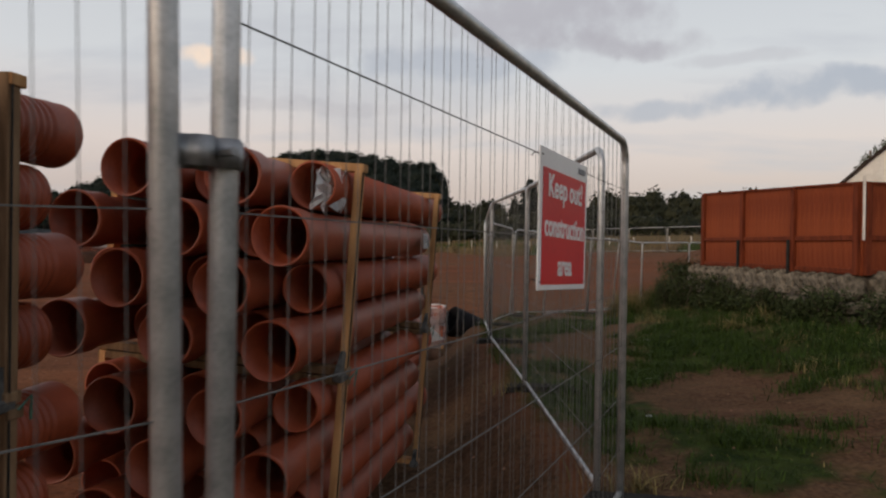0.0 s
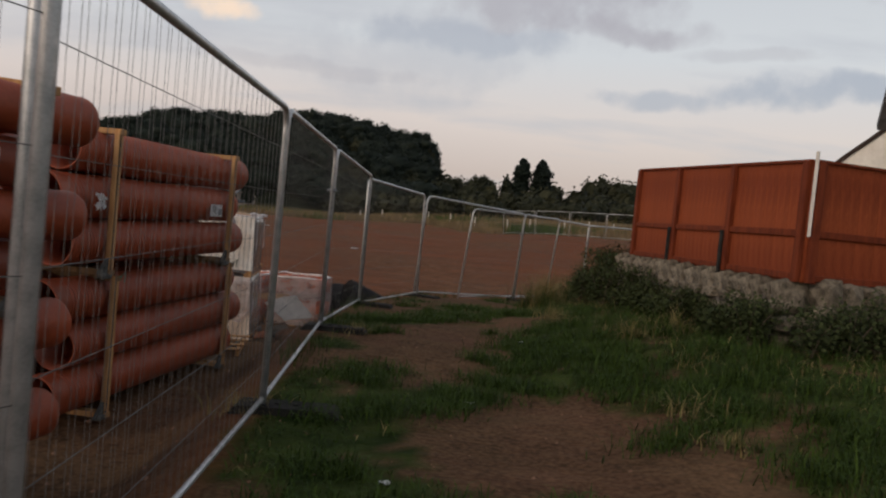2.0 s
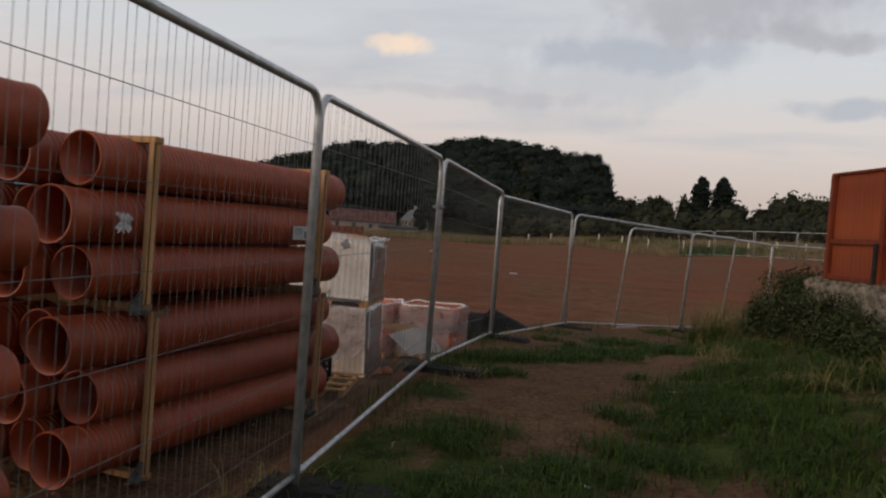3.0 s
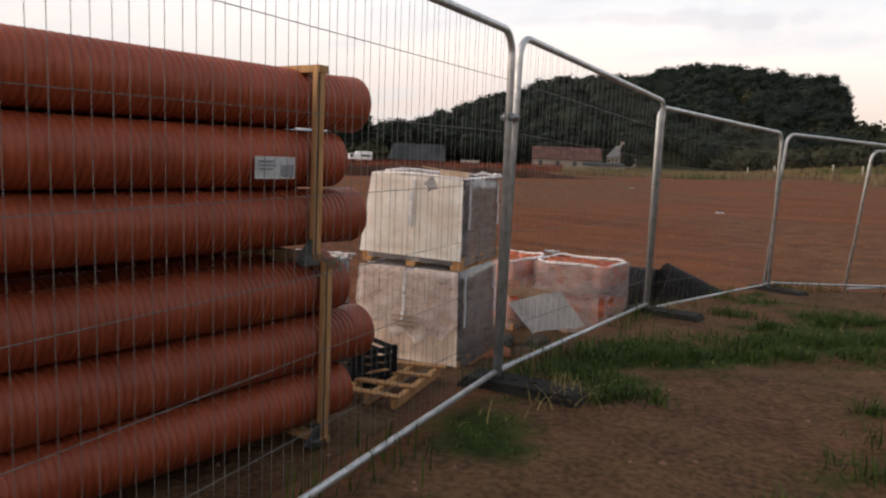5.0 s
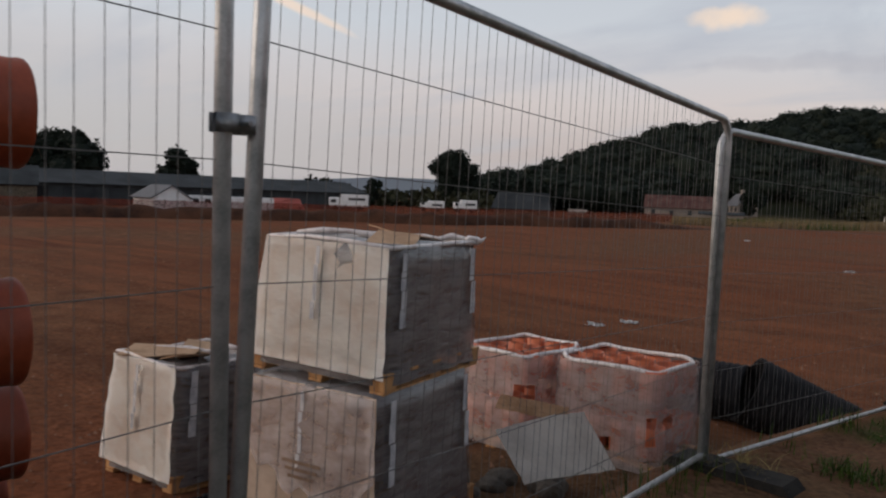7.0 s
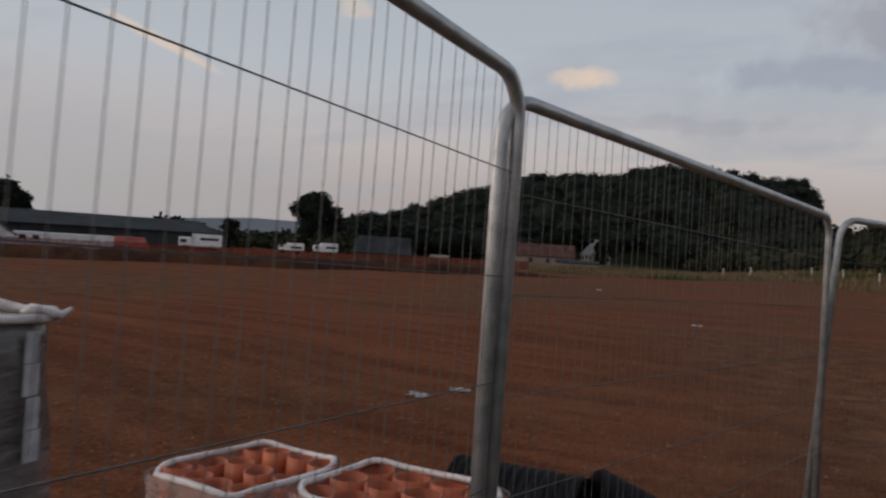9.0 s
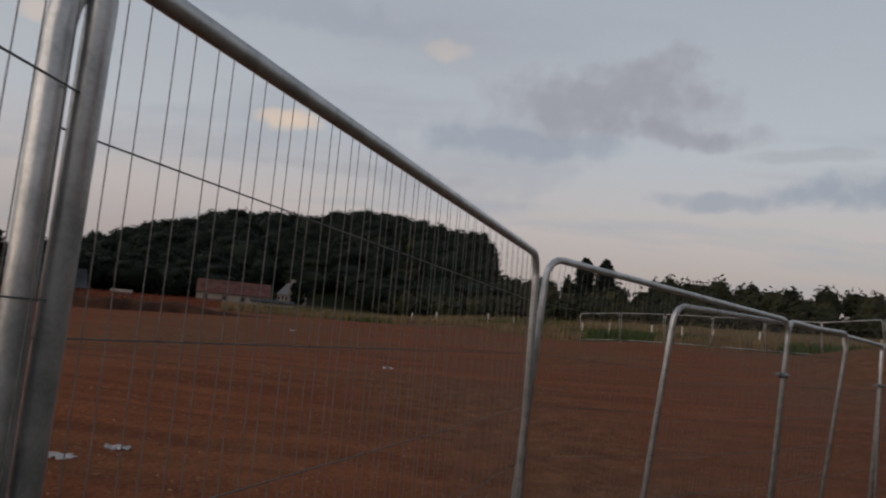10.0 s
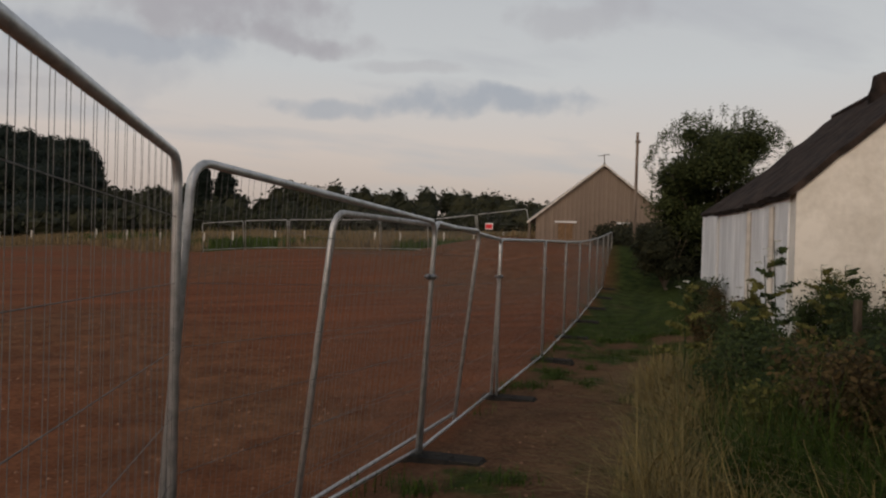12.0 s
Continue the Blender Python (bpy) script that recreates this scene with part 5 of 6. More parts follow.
# lean-to post under the wide eave and the vane on the ridge
bm = bmesh.new()
sweep(bm, [(-4.2, 0.1, bz - 0.3), (-4.2, 0.1, 3.1)], 0.08, 6)
part("eave_post", bm, M_BARNWOOD, barn)
bm = bmesh.new()
sweep(bm, [(0, 0.4, 6.2), (0, 0.4, 7.15)], 0.025, 5)
sweep(bm, [(-0.35, 0.4, 7.05), (0.3, 0.4, 7.15)], 0.02, 5)
part("roof_vane", bm, M_BARK, barn)

# pole with crossarm beside the tree
px, py = 22.57, 46.71
pole = thing("utility_pole", Matrix.Translation((px, py, ground_z(px, py))), "weathered wooden pole standing by a tree", "pole")
bm = bmesh.new()
mast_top = 7.3 - ground_z(px, py)
sweep(bm, [(0, 0, -0.3), (0, 0, mast_top)], 0.08, 8, rads=[0.09, 0.065])
part("mast", bm, M_BARNWOOD, pole)
bm = bmesh.new()
box(bm, 0.24, 0.1, 0.12, Matrix.Translation((0.03, 0, mast_top - 0.5)))
part("bracket", bm, M_BARNWOOD, pole)


# ---- far side of the field ----
def far_at(az, r):
    """A place by its bearing and distance from the path's end."""
    return 1.2 + r * math.sin(radians(az)), 15.0 + r * math.cos(radians(az))


def far_pose(az, r, z=None, turn=0.0, sink=0.0):
    """Facing the path: +y away from it, +x to the right."""
    x, y = far_at(az, r)
    return Matrix.Translation((x, y, (ground_z(x, y) if z is None else z) - sink)) @ Matrix.Rotation(radians(-az - turn), 4, "Z")


# spoil bank with a dark cut edge
rnd = random.Random(8)
azs = np.linspace(-84, -20, 90)
verts, faces = [], []
for i, az in enumerate(azs):
    r = 60 + 2.0 * noise.noise((az * 0.15, 0, 4)) + max(0, az + 40) * 0.6
    fade = smooth_step(-19.5, -30, az)
    hgt = (0.90 + 0.40 * noise.noise((az * 0.5, 3, 1)) + 0.3 * noise.noise((az * 2.1, 7, 1))) * fade
    for q, (dr, hh) in enumerate(((-0.9, -0.2), (-0.25, 0.55), (0.5, 1.0), (2.5, 0.95), (6.0, -0.2))):
        x, y = far_at(az, r + dr)
        verts.append((x, y, ground_z(x, y) + hh * hgt - (0.05 if hh < 0 else 0) + 0.06 * rnd.uniform(-1, 1)))
n = 5
for i in range(len(azs) - 1):
    for q in range(n - 1):
        faces.append((i * n + q, (i + 1) * n + q, (i + 1) * n + q + 1, i * n + q + 1))
M_SPOIL = material("spoil_heap_soil", (0.026, 0.013, 0.009), (0.075, 0.034, 0.020), 0.6, 0.95, 0, 0.3, 5)
bank = raw("spoil_bank", verts, faces, M_SPOIL)
bank.data.polygons.foreach_set("use_smooth", [True] * len(faces))
tagged(bank, "long low bank of dug red-brown soil", "soil bank", kind="structure")


# orange plastic barrier net on stakes
def barrier_net(az0, az1):
    x0, y0 = far_at(az0, 67 + max(0, az0 + 40) * 0.6)
    x1, y1 = far_at(az1, 67 + max(0, az1 + 40) * 0.6)
    z0, z1 = ground_z(x0, y0), ground_z(x1, y1)
    t = thing("barrier_net", Matrix.Translation((x0, y0, z0)) @ Matrix.Rotation(math.atan2(y1 - y0, x1 - x0), 4, "Z"), "sagging orange plastic barrier net on stakes", "barrier", "barrier nets")
    L = math.hypot(x1 - x0, y1 - y0)
    bm, nu, nv = bmesh.new(), 14, 3
    g = [[bm.verts.new((L * i / nu, 0.12 * noise.noise((i * 0.7 + az0, k, 2)), (z1 - z0) * i / nu + 0.50 + (k / nv) * (0.85 + 0.12 * noise.noise((i * 0.9 + az0, 5, 1))))) for i in range(nu + 1)] for k in range(nv + 1)]
    for k in range(nv):
        for i in range(nu):
            bm.faces.new((g[k][i], g[k][i + 1], g[k + 1][i + 1], g[k + 1][i]))
    bmesh.ops.solidify(bm, geom=list(bm.faces), thickness=0.02)
    part("net", bm, M_NET, t)
    for u in (0.02, 0.5):
        bm = bmesh.new()
        sweep(bm, [(L * u, 0.05, (z1 - z0) * u - 0.2), (L * u, 0.05, (z1 - z0) * u + 1.45)], 0.03, 5)
        part("stake", bm, M_BARK, t)


for az in np.arange(-84, -24, 3.0):
    barrier_net(az, az + 3.0)


nt = M_NET.node_tree
mixs, tr = nt.nodes.new("ShaderNodeMixShader"), nt.nodes.new("ShaderNodeBsdfTransparent")
mixs.inputs[0].default_value = 0.62
nt.links.new(tr.outputs[0], mixs.inputs[1])
nt.links.new(nt.nodes["Principled BSDF"].outputs[0], mixs.inputs[2])
nt.links.new(mixs.outputs[0], nt.nodes["Material Output"].inputs[0])


# long dark farm shed
def long_shed():
    x0, y0 = far_at(-84, 112)
    x1, y1 = far_at(-47.2, 138)
    z0, z1 = ground_z(x0, y0), ground_z(x1, y1)
    L = math.hypot(x1 - x0, y1 - y0)
    m = Matrix.Translation((x0, y0, z0)) @ Matrix.Rotation(math.atan2(y1 - y0, x1 - x0), 4, "Z") @ Matrix.Rotation(-math.atan2(z1 - z0, L), 4, "Y")
    t = thing("farm_shed", m, "long low dark clad farm shed", "shed")
    bm = bmesh.new()
    box(bm, L, 14, 3.5, Matrix.Translation((L / 2, 7, -0.4)))
    part("wall", bm, M_DARKSHED, t)
    bm = bmesh.new()
    for y0_, y1_, za, zb in ((-0.6, 7, 3.0, 5.0), (7, 14.6, 5.0, 3.0)):
        quad_sheet(bm, [(-0.5, y0_, za), (L + 0.5, y0_, za), (L + 0.5, y1_, zb), (-0.5, y1_, zb)], 0.15)
    part("roof", bm, M_SHEDROOF, t)
    for q in range(9):
        bm = bmesh.new()
        box(bm, 4.2, 0.1, 2.5, Matrix.Translation((L * 0.1 + q * L * 0.075, -0.06, 0.0)))
        part("bay_door", bm, M_BLACK if q % 3 == 0 else M_SHEDROOF, t)


long_shed()


def small_shed():
    m = far_pose(-35.2, 116, None, 6) @ Matrix.Diagonal((0.82, 1, 1, 1))
    t = thing("grey_roofed_shed", m, "low shed with a broad grey sheet roof", "shed")
    bm = bmesh.new()
    box(bm, 10.4, 6, 2.0, Matrix.Translation((0, 3, -0.6)))
    part("wall", bm, M_STONE, t)
    bm = bmesh.new()
    quad_sheet(bm, [(-5.7, -0.5, 1.1), (5.7, -0.5, 1.1), (5.0, 3.2, 3.75), (-5.0, 3.2, 3.75)], 0.15)
    quad_sheet(bm, [(-5.7, 7, 1.1), (5.7, 7, 1.1), (5.0, 3.2, 3.75), (-5.0, 3.2, 3.75)], 0.15)
    part("roof", bm, M_SHEDROOF, t)


small_shed()


def block_house(m, w, d, eave, ridge, wall_mat, roof_mat, label, wins=0, chims=0):
    """Ridge along x, long side to the path."""
    t = thing("farmhouse", m, label, "house", "farm buildings")
    bm = bmesh.new()
    prof = [(0, -0.8), (d, -0.8), (d, eave), (d / 2, ridge), (0, eave)]
    rows = [[bm.verts.new((x, y, z)) for y, z in prof] for x in (-w / 2, w / 2)]
    for k in range(5):
        bm.faces.new((rows[0][k], rows[0][(k + 1) % 5], rows[1][(k + 1) % 5], rows[1][k]))
    bm.faces.new(rows[0][::-1])
    bm.faces.new(rows[1])
    part("wall", bm, wall_mat, t)
    bm = bmesh.new()
    k = (ridge - eave) / (d / 2)
    quad_sheet(bm, [(-w / 2 - 0.2, -0.4, eave - 0.4 * k + 0.15), (w / 2 + 0.2, -0.4, eave - 0.4 * k + 0.15), (w / 2 + 0.2, d / 2, ridge + 0.15), (-w / 2 - 0.2, d / 2, ridge + 0.15)], 0.15)
    quad_sheet(bm, [(-w / 2 - 0.2, d + 0.4, eave - 0.4 * k + 0.15), (w / 2 + 0.2, d + 0.4, eave - 0.4 * k + 0.15), (w / 2 + 0.2, d / 2, ridge + 0.15), (-w / 2 - 0.2, d / 2, ridge + 0.15)], 0.15)
    part("roof", bm, roof_mat, t)
    for q in range(wins):
        bm = bmesh.new()
        box(bm, 0.9, 0.08, 1.1, Matrix.Translation(((q + 0.5) / wins * w - w / 2, -0.05, eave - 1.7)))
        part("window", bm, M_DARKGLASS, t)
    for q in range(chims):
        bm = bmesh.new()
        box(bm, 0.9, 0.7, 1.3, Matrix.Translation(((q - (chims - 1) / 2) * w * 0.6, d / 2, ridge - 0.2)))
        part("chimney", bm, wall_mat, t)
    return t


block_house(far_pose(-23.2, 186, -1.0), 16.8, 8, 2.6, 5.4, M_FARWALL, M_TILE, "long farm building with white walls and a brown roof", 4)
block_house(far_pose(-19.7, 204, -0.3, 62), 6, 5.4, 3.2, 6.0, M_FARWALL, M_SLATE, "pale farmhouse with a dark roof below the wood", 3, 1)
block_house(far_pose(-20.4, 178, -0.9), 9.5, 4, 1.3, 1.8, M_FARWALL, M_SHEDROOF, "low white outbuilding beside the farmhouse", 0)
block_house(far_pose(-30.8, 150, None, 10), 3.4, 2.4, 0.5, 1.0, M_FARWALL, M_FARWALL, "small pale tent-like hut behind the net", 0)
block_house(far_pose(-63.6, 100, None, 72), 7.0, 4.6, 1.5, 2.9, M_WHITE, M_SLATE, "small white gabled hut behind the net", 0)
block_house(far_pose(-74.0, 96, None, 5), 12, 6, 2.6, 4.6, M_STONE, M_DARKSHED, "stone outbuilding with a dark roof", 0)


def site_cabin(m):
    t = thing("site_cabin", m, "long white flat-roofed site cabin", "cabin")
    bm = bmesh.new()
    box(bm, 12, 2.8, 2.3, None, 0.06)
    part("body", bm, M_WHITE, t)
    for x in (-5.0, -3.4):
        bm = bmesh.new()
        box(bm, 0.8, 0.05, 0.7, Matrix.Translation((x, -1.42, 1.1)))
        part("window", bm, M_DARKGLASS, t)


site_cabin(far_pose(-57.4, 104, None, -4) @ Matrix.Diagonal((0.92, 1, 0.75, 1)))


def horse_lorry(m, w, h, label):
    t = thing("lorry", m, label, "lorry", "parked vehicles")
    bm = bmesh.new()
    box(bm, w * 0.68, 2.3, h - 0.6, Matrix.Translation((w * 0.14, 0, 0.6)), 0.08)
    part("body", bm, M_WHITE, t)
    bm = bmesh.new()
    box(bm, w * 0.28, 2.1, (h - 0.6) * 0.72, Matrix.Translation((-w * 0.35, 0, 0.6)), 0.12)
    part("cab", bm, M_WHITE, t)
    for x, sx in ((w * 0.2, w * 0.42),):
        bm = bmesh.new()
        box(bm, sx, 0.05, 0.4, Matrix.Translation((x, -1.16, h - 1.0)))
        part("window", bm, M_DARKGLASS, t)
    bm = bmesh.new()
    box(bm, w * 0.14, 0.05, 0.55, Matrix.Translation((-w * 0.38, -1.07, 1.2)))
    part("cab_window", bm, M_DARKGLASS, t)
    for x in (-w * 0.33, w * 0.25):
        bm = bmesh.new()
        sweep(bm, [(x, -1.1, 0.4), (x, -0.85, 0.4)], 0.42, 12)
        part("wheel", bm, M_RUBBER, t)


horse_lorry(far_pose(-48.4, 128, None, 4), 6.8, 2.7, "white horse lorry parked by the dark shed")
horse_lorry(far_pose(-41.9, 140, None, 4), 4.6, 2.0, "white van parked behind the net")
horse_lorry(far_pose(-39.4, 138, None, -6), 4.4, 2.3, "pale trailer parked behind the net")
bm = bmesh.new()
rumpled_box(bm, 5.5, 2.5, 0, 1.7, 0.25, 6, 0.3)
tagged(part("covered_load", bm, M_PINK, None, "", False, far_pose(-53.3, 112)), "heap under a faded red sheet", "heap")


# distant hills, the blue haze of the air put into their colour
verts, faces = [], []
azs = np.linspace(-120, 60, 120)
for i, az in enumerate(azs):
    el = 0.75 + 0.45 * noise.noise((az * 0.06, 2, 0)) + 0.12 * noise.noise((az * 0.3, 5, 0)) + 0.85 * math.exp(-((az + 42) / 8) ** 2)
    x, y = far_at(az, 2600)
    verts += [(x, y, -60), (x, y, 2600 * math.tan(radians(el)))]
    if i:
        k = 2 * i
        faces.append((k - 2, k, k + 1, k - 1))
M_HAZE = bpy.data.materials.new("far_hill_haze_blue")
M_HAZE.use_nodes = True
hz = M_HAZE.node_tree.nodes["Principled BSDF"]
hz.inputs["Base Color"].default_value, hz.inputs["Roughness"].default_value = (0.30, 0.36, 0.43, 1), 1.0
tagged(raw("backdrop_hills", verts, faces, M_HAZE), "line of far hills coloured pale blue for haze", "hills", kind="structure")


# ---- trees ----
def leaf_cloud(verts, faces, c, rad, n, size, rnd, shell=0.55):
    """Small leaf sprays spread through an uneven ball."""
    cx, cy, cz = c
    rx, ry, rz = rad
    for _ in range(n):
        u, v = rnd.uniform(-1, 1), rnd.uniform(0, math.tau)
        q = math.sqrt(1 - u * u)
        k = (shell + (1 - shell) * rnd.random()) ** 0.6
        dx, dy, dz = q * math.cos(v), q * math.sin(v), u
        k *= 1 + 0.28 * noise.noise((dx * 2.3 + cx, dy * 2.3 + cy, dz * 2.3))
        p = Vector((cx + rx * k * dx, cy + ry * k * dy, cz + rz * k * dz))
        a = Vector((rnd.uniform(-1, 1), rnd.uniform(-1, 1), rnd.uniform(-1, 1))).normalized()
        b = a.orthogonal().normalized()
        s = size * rnd.uniform(0.6, 1.3)
        i = len(verts)
        verts += [tuple(p - a * s), tuple(p + b * s * 0.55), tuple(p + a * s), tuple(p - b * s * 0.55)]
        faces.append((i, i + 1, i + 2, i + 3))


def leaf_core(verts, faces, c, rad):
    """The dense dark inside of a crown, under the sprays."""
    i, ring = len(verts), 8
    for u in (-0.75, -0.2, 0.35, 0.8):
        q = math.sqrt(1 - u * u)
        for k in range(ring):
            a = k * math.tau / ring + u * 2
            j = 1 + 0.22 * noise.noise((c[0] + math.cos(a) * 1.7, c[1] + math.sin(a) * 1.7, u * 2))
            verts.append((c[0] + rad[0] * q * j * math.cos(a), c[1] + rad[1] * q * j * math.sin(a), c[2] + rad[2] * u * j))
    for r in range(3):
        for k in range(ring):
            faces.append((i + r * ring + k, i + r * ring + (k + 1) % ring, i + (r + 1) * ring + (k + 1) % ring, i + (r + 1) * ring + k))
    faces.append(tuple(i + 3 * ring + k for k in range(ring)))


def tree(x, y, h, spread, label, n, leaf, seed, trunk_h=0.3, mat=M_LEAF, lumps=9, low=None, group="", lump=0.46, core=0.7):
    rnd = random.Random(seed)
    z = ground_z(x, y) if low is None else low
    t = thing("tree", Matrix.Translation((x, y, z)), label, "tree", group)
    bm = bmesh.new()
    th = h * trunk_h
    sweep(bm, [(0, 0, -0.3), (0.05 * spread, 0, th * 0.6), (0, 0.04 * spread, th), (0.03, 0, h * 0.6)], 0.1, 8, rads=[h * 0.035, h * 0.026, h * 0.02, h * 0.008])
    for k in range(5):
        a = k * math.tau / 5 + rnd.random()
        e = (spread * 0.7 * math.cos(a), spread * 0.7 * math.sin(a), h * rnd.uniform(0.5, 0.8))
        sweep(bm, [(0, 0, th * rnd.uniform(0.6, 1.1)), (e[0] * 0.5, e[1] * 0.5, (th + e[2]) / 2 * 0.95), e], 0.05, 6, rads=[h * 0.014, h * 0.009, h * 0.004])
    part("trunk", bm, M_BARK, t)
    verts, faces = [], []
    zc, rz = h * (trunk_h + 1) / 2, h * (1 - trunk_h) / 2
    for k in range(lumps):
        u, a, q = rnd.uniform(-0.9, 0.85), rnd.uniform(0, math.tau), rnd.random() ** 0.4
        flat = math.sqrt(1 - u * u) * q
        rr = spread * lump * rnd.uniform(0.72, 1.2)
        c = (spread * 0.75 * flat * math.cos(a), spread * 0.75 * flat * math.sin(a), zc + rz * 0.8 * u)
        leaf_cloud(verts, faces, c, (rr, rr, rr * 0.85), n // lumps, leaf, rnd, 0.3)
        leaf_core(verts, faces, c, (rr * core, rr * core, rr * core * 0.86))
    if leaf < 0.12:
        for k in range(150 if h > 4 else 20):
            a, u = rnd.uniform(0, math.tau), rnd.uniform(0.1, 0.95)
            q = math.sqrt(1 - u * u)
            c = (spread * 0.98 * q * math.cos(a), spread * 0.98 * q * math.sin(a), zc + rz * 0.98 * u)
            leaf_cloud(verts, faces, c, (0.13, 0.13, 0.34), 46, leaf * 0.8, rnd, 0.1)
    raw("crown", verts, faces, mat, t)
    return t


tree(*far_at(39.5, 31.5), 6.8, 2.95, "dark leafy tree behind the cottage", 90000, 0.062, 41, 0.08, M_LEAF, 80, None, "", 0.27, 0.36)
tree(*far_at(36.1, 30.5), 2.6, 1.3, "dark low bush under the tree", 9000, 0.06, 54, 0.05, M_HEDGE_LEAF, 14, None, "", 0.5, 0.6)
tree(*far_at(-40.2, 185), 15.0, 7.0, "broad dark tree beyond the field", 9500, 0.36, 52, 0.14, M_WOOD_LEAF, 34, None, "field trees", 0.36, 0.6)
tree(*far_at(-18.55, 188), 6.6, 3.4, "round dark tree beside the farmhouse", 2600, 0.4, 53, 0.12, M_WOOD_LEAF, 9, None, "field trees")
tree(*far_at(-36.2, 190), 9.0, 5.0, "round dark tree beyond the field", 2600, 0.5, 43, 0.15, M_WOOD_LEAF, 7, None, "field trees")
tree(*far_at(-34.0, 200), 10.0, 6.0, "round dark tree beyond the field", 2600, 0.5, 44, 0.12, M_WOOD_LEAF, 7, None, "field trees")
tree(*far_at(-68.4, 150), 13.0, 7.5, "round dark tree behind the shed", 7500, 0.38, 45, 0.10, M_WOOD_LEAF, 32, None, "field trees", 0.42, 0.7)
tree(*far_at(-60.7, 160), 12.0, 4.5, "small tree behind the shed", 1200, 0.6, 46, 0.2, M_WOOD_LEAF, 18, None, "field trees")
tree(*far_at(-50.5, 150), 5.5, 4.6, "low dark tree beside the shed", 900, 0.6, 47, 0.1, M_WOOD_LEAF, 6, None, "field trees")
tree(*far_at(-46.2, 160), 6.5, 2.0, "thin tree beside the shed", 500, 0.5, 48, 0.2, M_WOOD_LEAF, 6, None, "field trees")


def conifer(x, y, h, w, label, seed):
    """A narrow dark evergreen: whorls of drooping sprays round one straight trunk."""
    rnd = random.Random(seed)
    t = thing("conifer", Matrix.Translation((x, y, ground_z(x, y))), label, "tree", "tall hedge trees")
    bm = bmesh.new()
    sweep(bm, [(0, 0, -0.3), (0, 0, h * 0.95)], 0.3, 8, rads=[0.4, 0.08])
    part("trunk", bm, M_BARK, t)
    verts, faces = [], []
    for k in range(16):
        u = k / 15
        rr = w * (0.35 + 0.65 * math.sin(math.pi * (0.18 + 0.62 * u))) * (1.0 if u < 0.8 else 1 - 2.6 * (u - 0.8)) * rnd.uniform(0.88, 1.1)
        c = (rnd.uniform(-0.12, 0.12) * w, rnd.uniform(-0.12, 0.12) * w, h * (0.06 + 0.88 * u))
        leaf_cloud(verts, faces, c, (rr, rr, h * 0.07), 150, 0.5, rnd, 0.8)
        leaf_core(verts, faces, c, (rr * 0.9, rr * 0.9, h * 0.06))
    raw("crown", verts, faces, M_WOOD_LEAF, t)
    return t


conifer(*far_at(2.6, 250), 17.6, 3.3, "tall dark conifer in the hedge line", 49)
conifer(*far_at(4.1, 250), 17.2, 3.6, "tall dark conifer in the hedge line", 50)

# the wood on the hill and the hedge line: too many to count
rnd = random.Random(77)
verts, faces = [], []
for _ in range(470):
    az = rnd.uniform(-38, -4.9)
    r = rnd.uniform(208, 322)
    if az > -24 and az < -15 and r < 228:
        continue
    x, y = far_at(az, r)
    h = rnd.uniform(8.5, 13.0) * (0.75 if r < 235 else 1)
    w = rnd.uniform(4.0, 7.2)
    z = ground_z(x, y)
    c, rad = (x, y, z + h * 0.52), (w, w, h * 0.46)
    leaf_cloud(verts, faces, c, rad, 330, 0.42, rnd, 0.9)
    leaf_core(verts, faces, c, (w * 0.86, w * 0.86, h * 0.41))
    for k in range(4):
        a, q = rnd.uniform(0, math.tau), w * 0.55
        cc = (x + q * math.cos(a), y + q * math.sin(a), z + h * rnd.uniform(0.55, 0.86))
        leaf_core(verts, faces, cc, (w * 0.38, w * 0.38, h * 0.13))
        leaf_cloud(verts, faces, cc, (w * 0.46, w * 0.46, h * 0.17), 60, 0.42, rnd, 0.95)
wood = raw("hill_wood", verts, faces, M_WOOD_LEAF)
wood.data.polygons.foreach_set("use_smooth", [True] * len(faces))
tagged(wood, "dense dark broadleaved wood on the hill", "woodland", kind="stuff")
verts, faces = [], []
for _ in range(420):
    az = rnd.uniform(-12, 34)
    r = rnd.uniform(170, 285)
    x, y = far_at(az, r)
    h = rnd.uniform(5.0, 10.5) * (1.0 if r > 225 else 0.6)
    w = rnd.uniform(2.6, 5.2)
    leaf_cloud(verts, faces, (x, y, ground_z(x, y) + h * 0.5), (w, w, h * 0.55), 80, 0.8, rnd, 0.7)
    leaf_core(verts, faces, (x, y, ground_z(x, y) + h * 0.45), (w * 0.8, w * 0.8, h * 0.5))
hedge = raw("hedge_line", verts, faces, M_HEDGE_LEAF)
tagged(hedge, "mixed hedge and scrub beyond the field", "hedge", kind="stuff")
verts, faces = [], []
for _ in range(150):
    az, r = rnd.uniform(-62, -36), rnd.uniform(170, 260)
    x, y = far_at(az, r)
    h, w = rnd.uniform(2.5, 5), rnd.uniform(2.5, 5)
    leaf_cloud(verts, faces, (x, y, ground_z(x, y) + h * 0.5), (w, w, h * 0.55), 60, 0.8, rnd, 0.7)
for _ in range(110):
    u = rnd.random()
    az, r = 31 + 8 * u, 47 - 15 * u + rnd.uniform(-1.5, 1.5)
    x, y = far_at(az, r)
    h, w = rnd.uniform(0.7, 1.5), rnd.uniform(0.5, 0.9)
    leaf_cloud(verts, faces, (x, y, ground_z(x, y) + h * 0.45), (w, w, h * 0.55), 110, 0.09, rnd, 0.5)
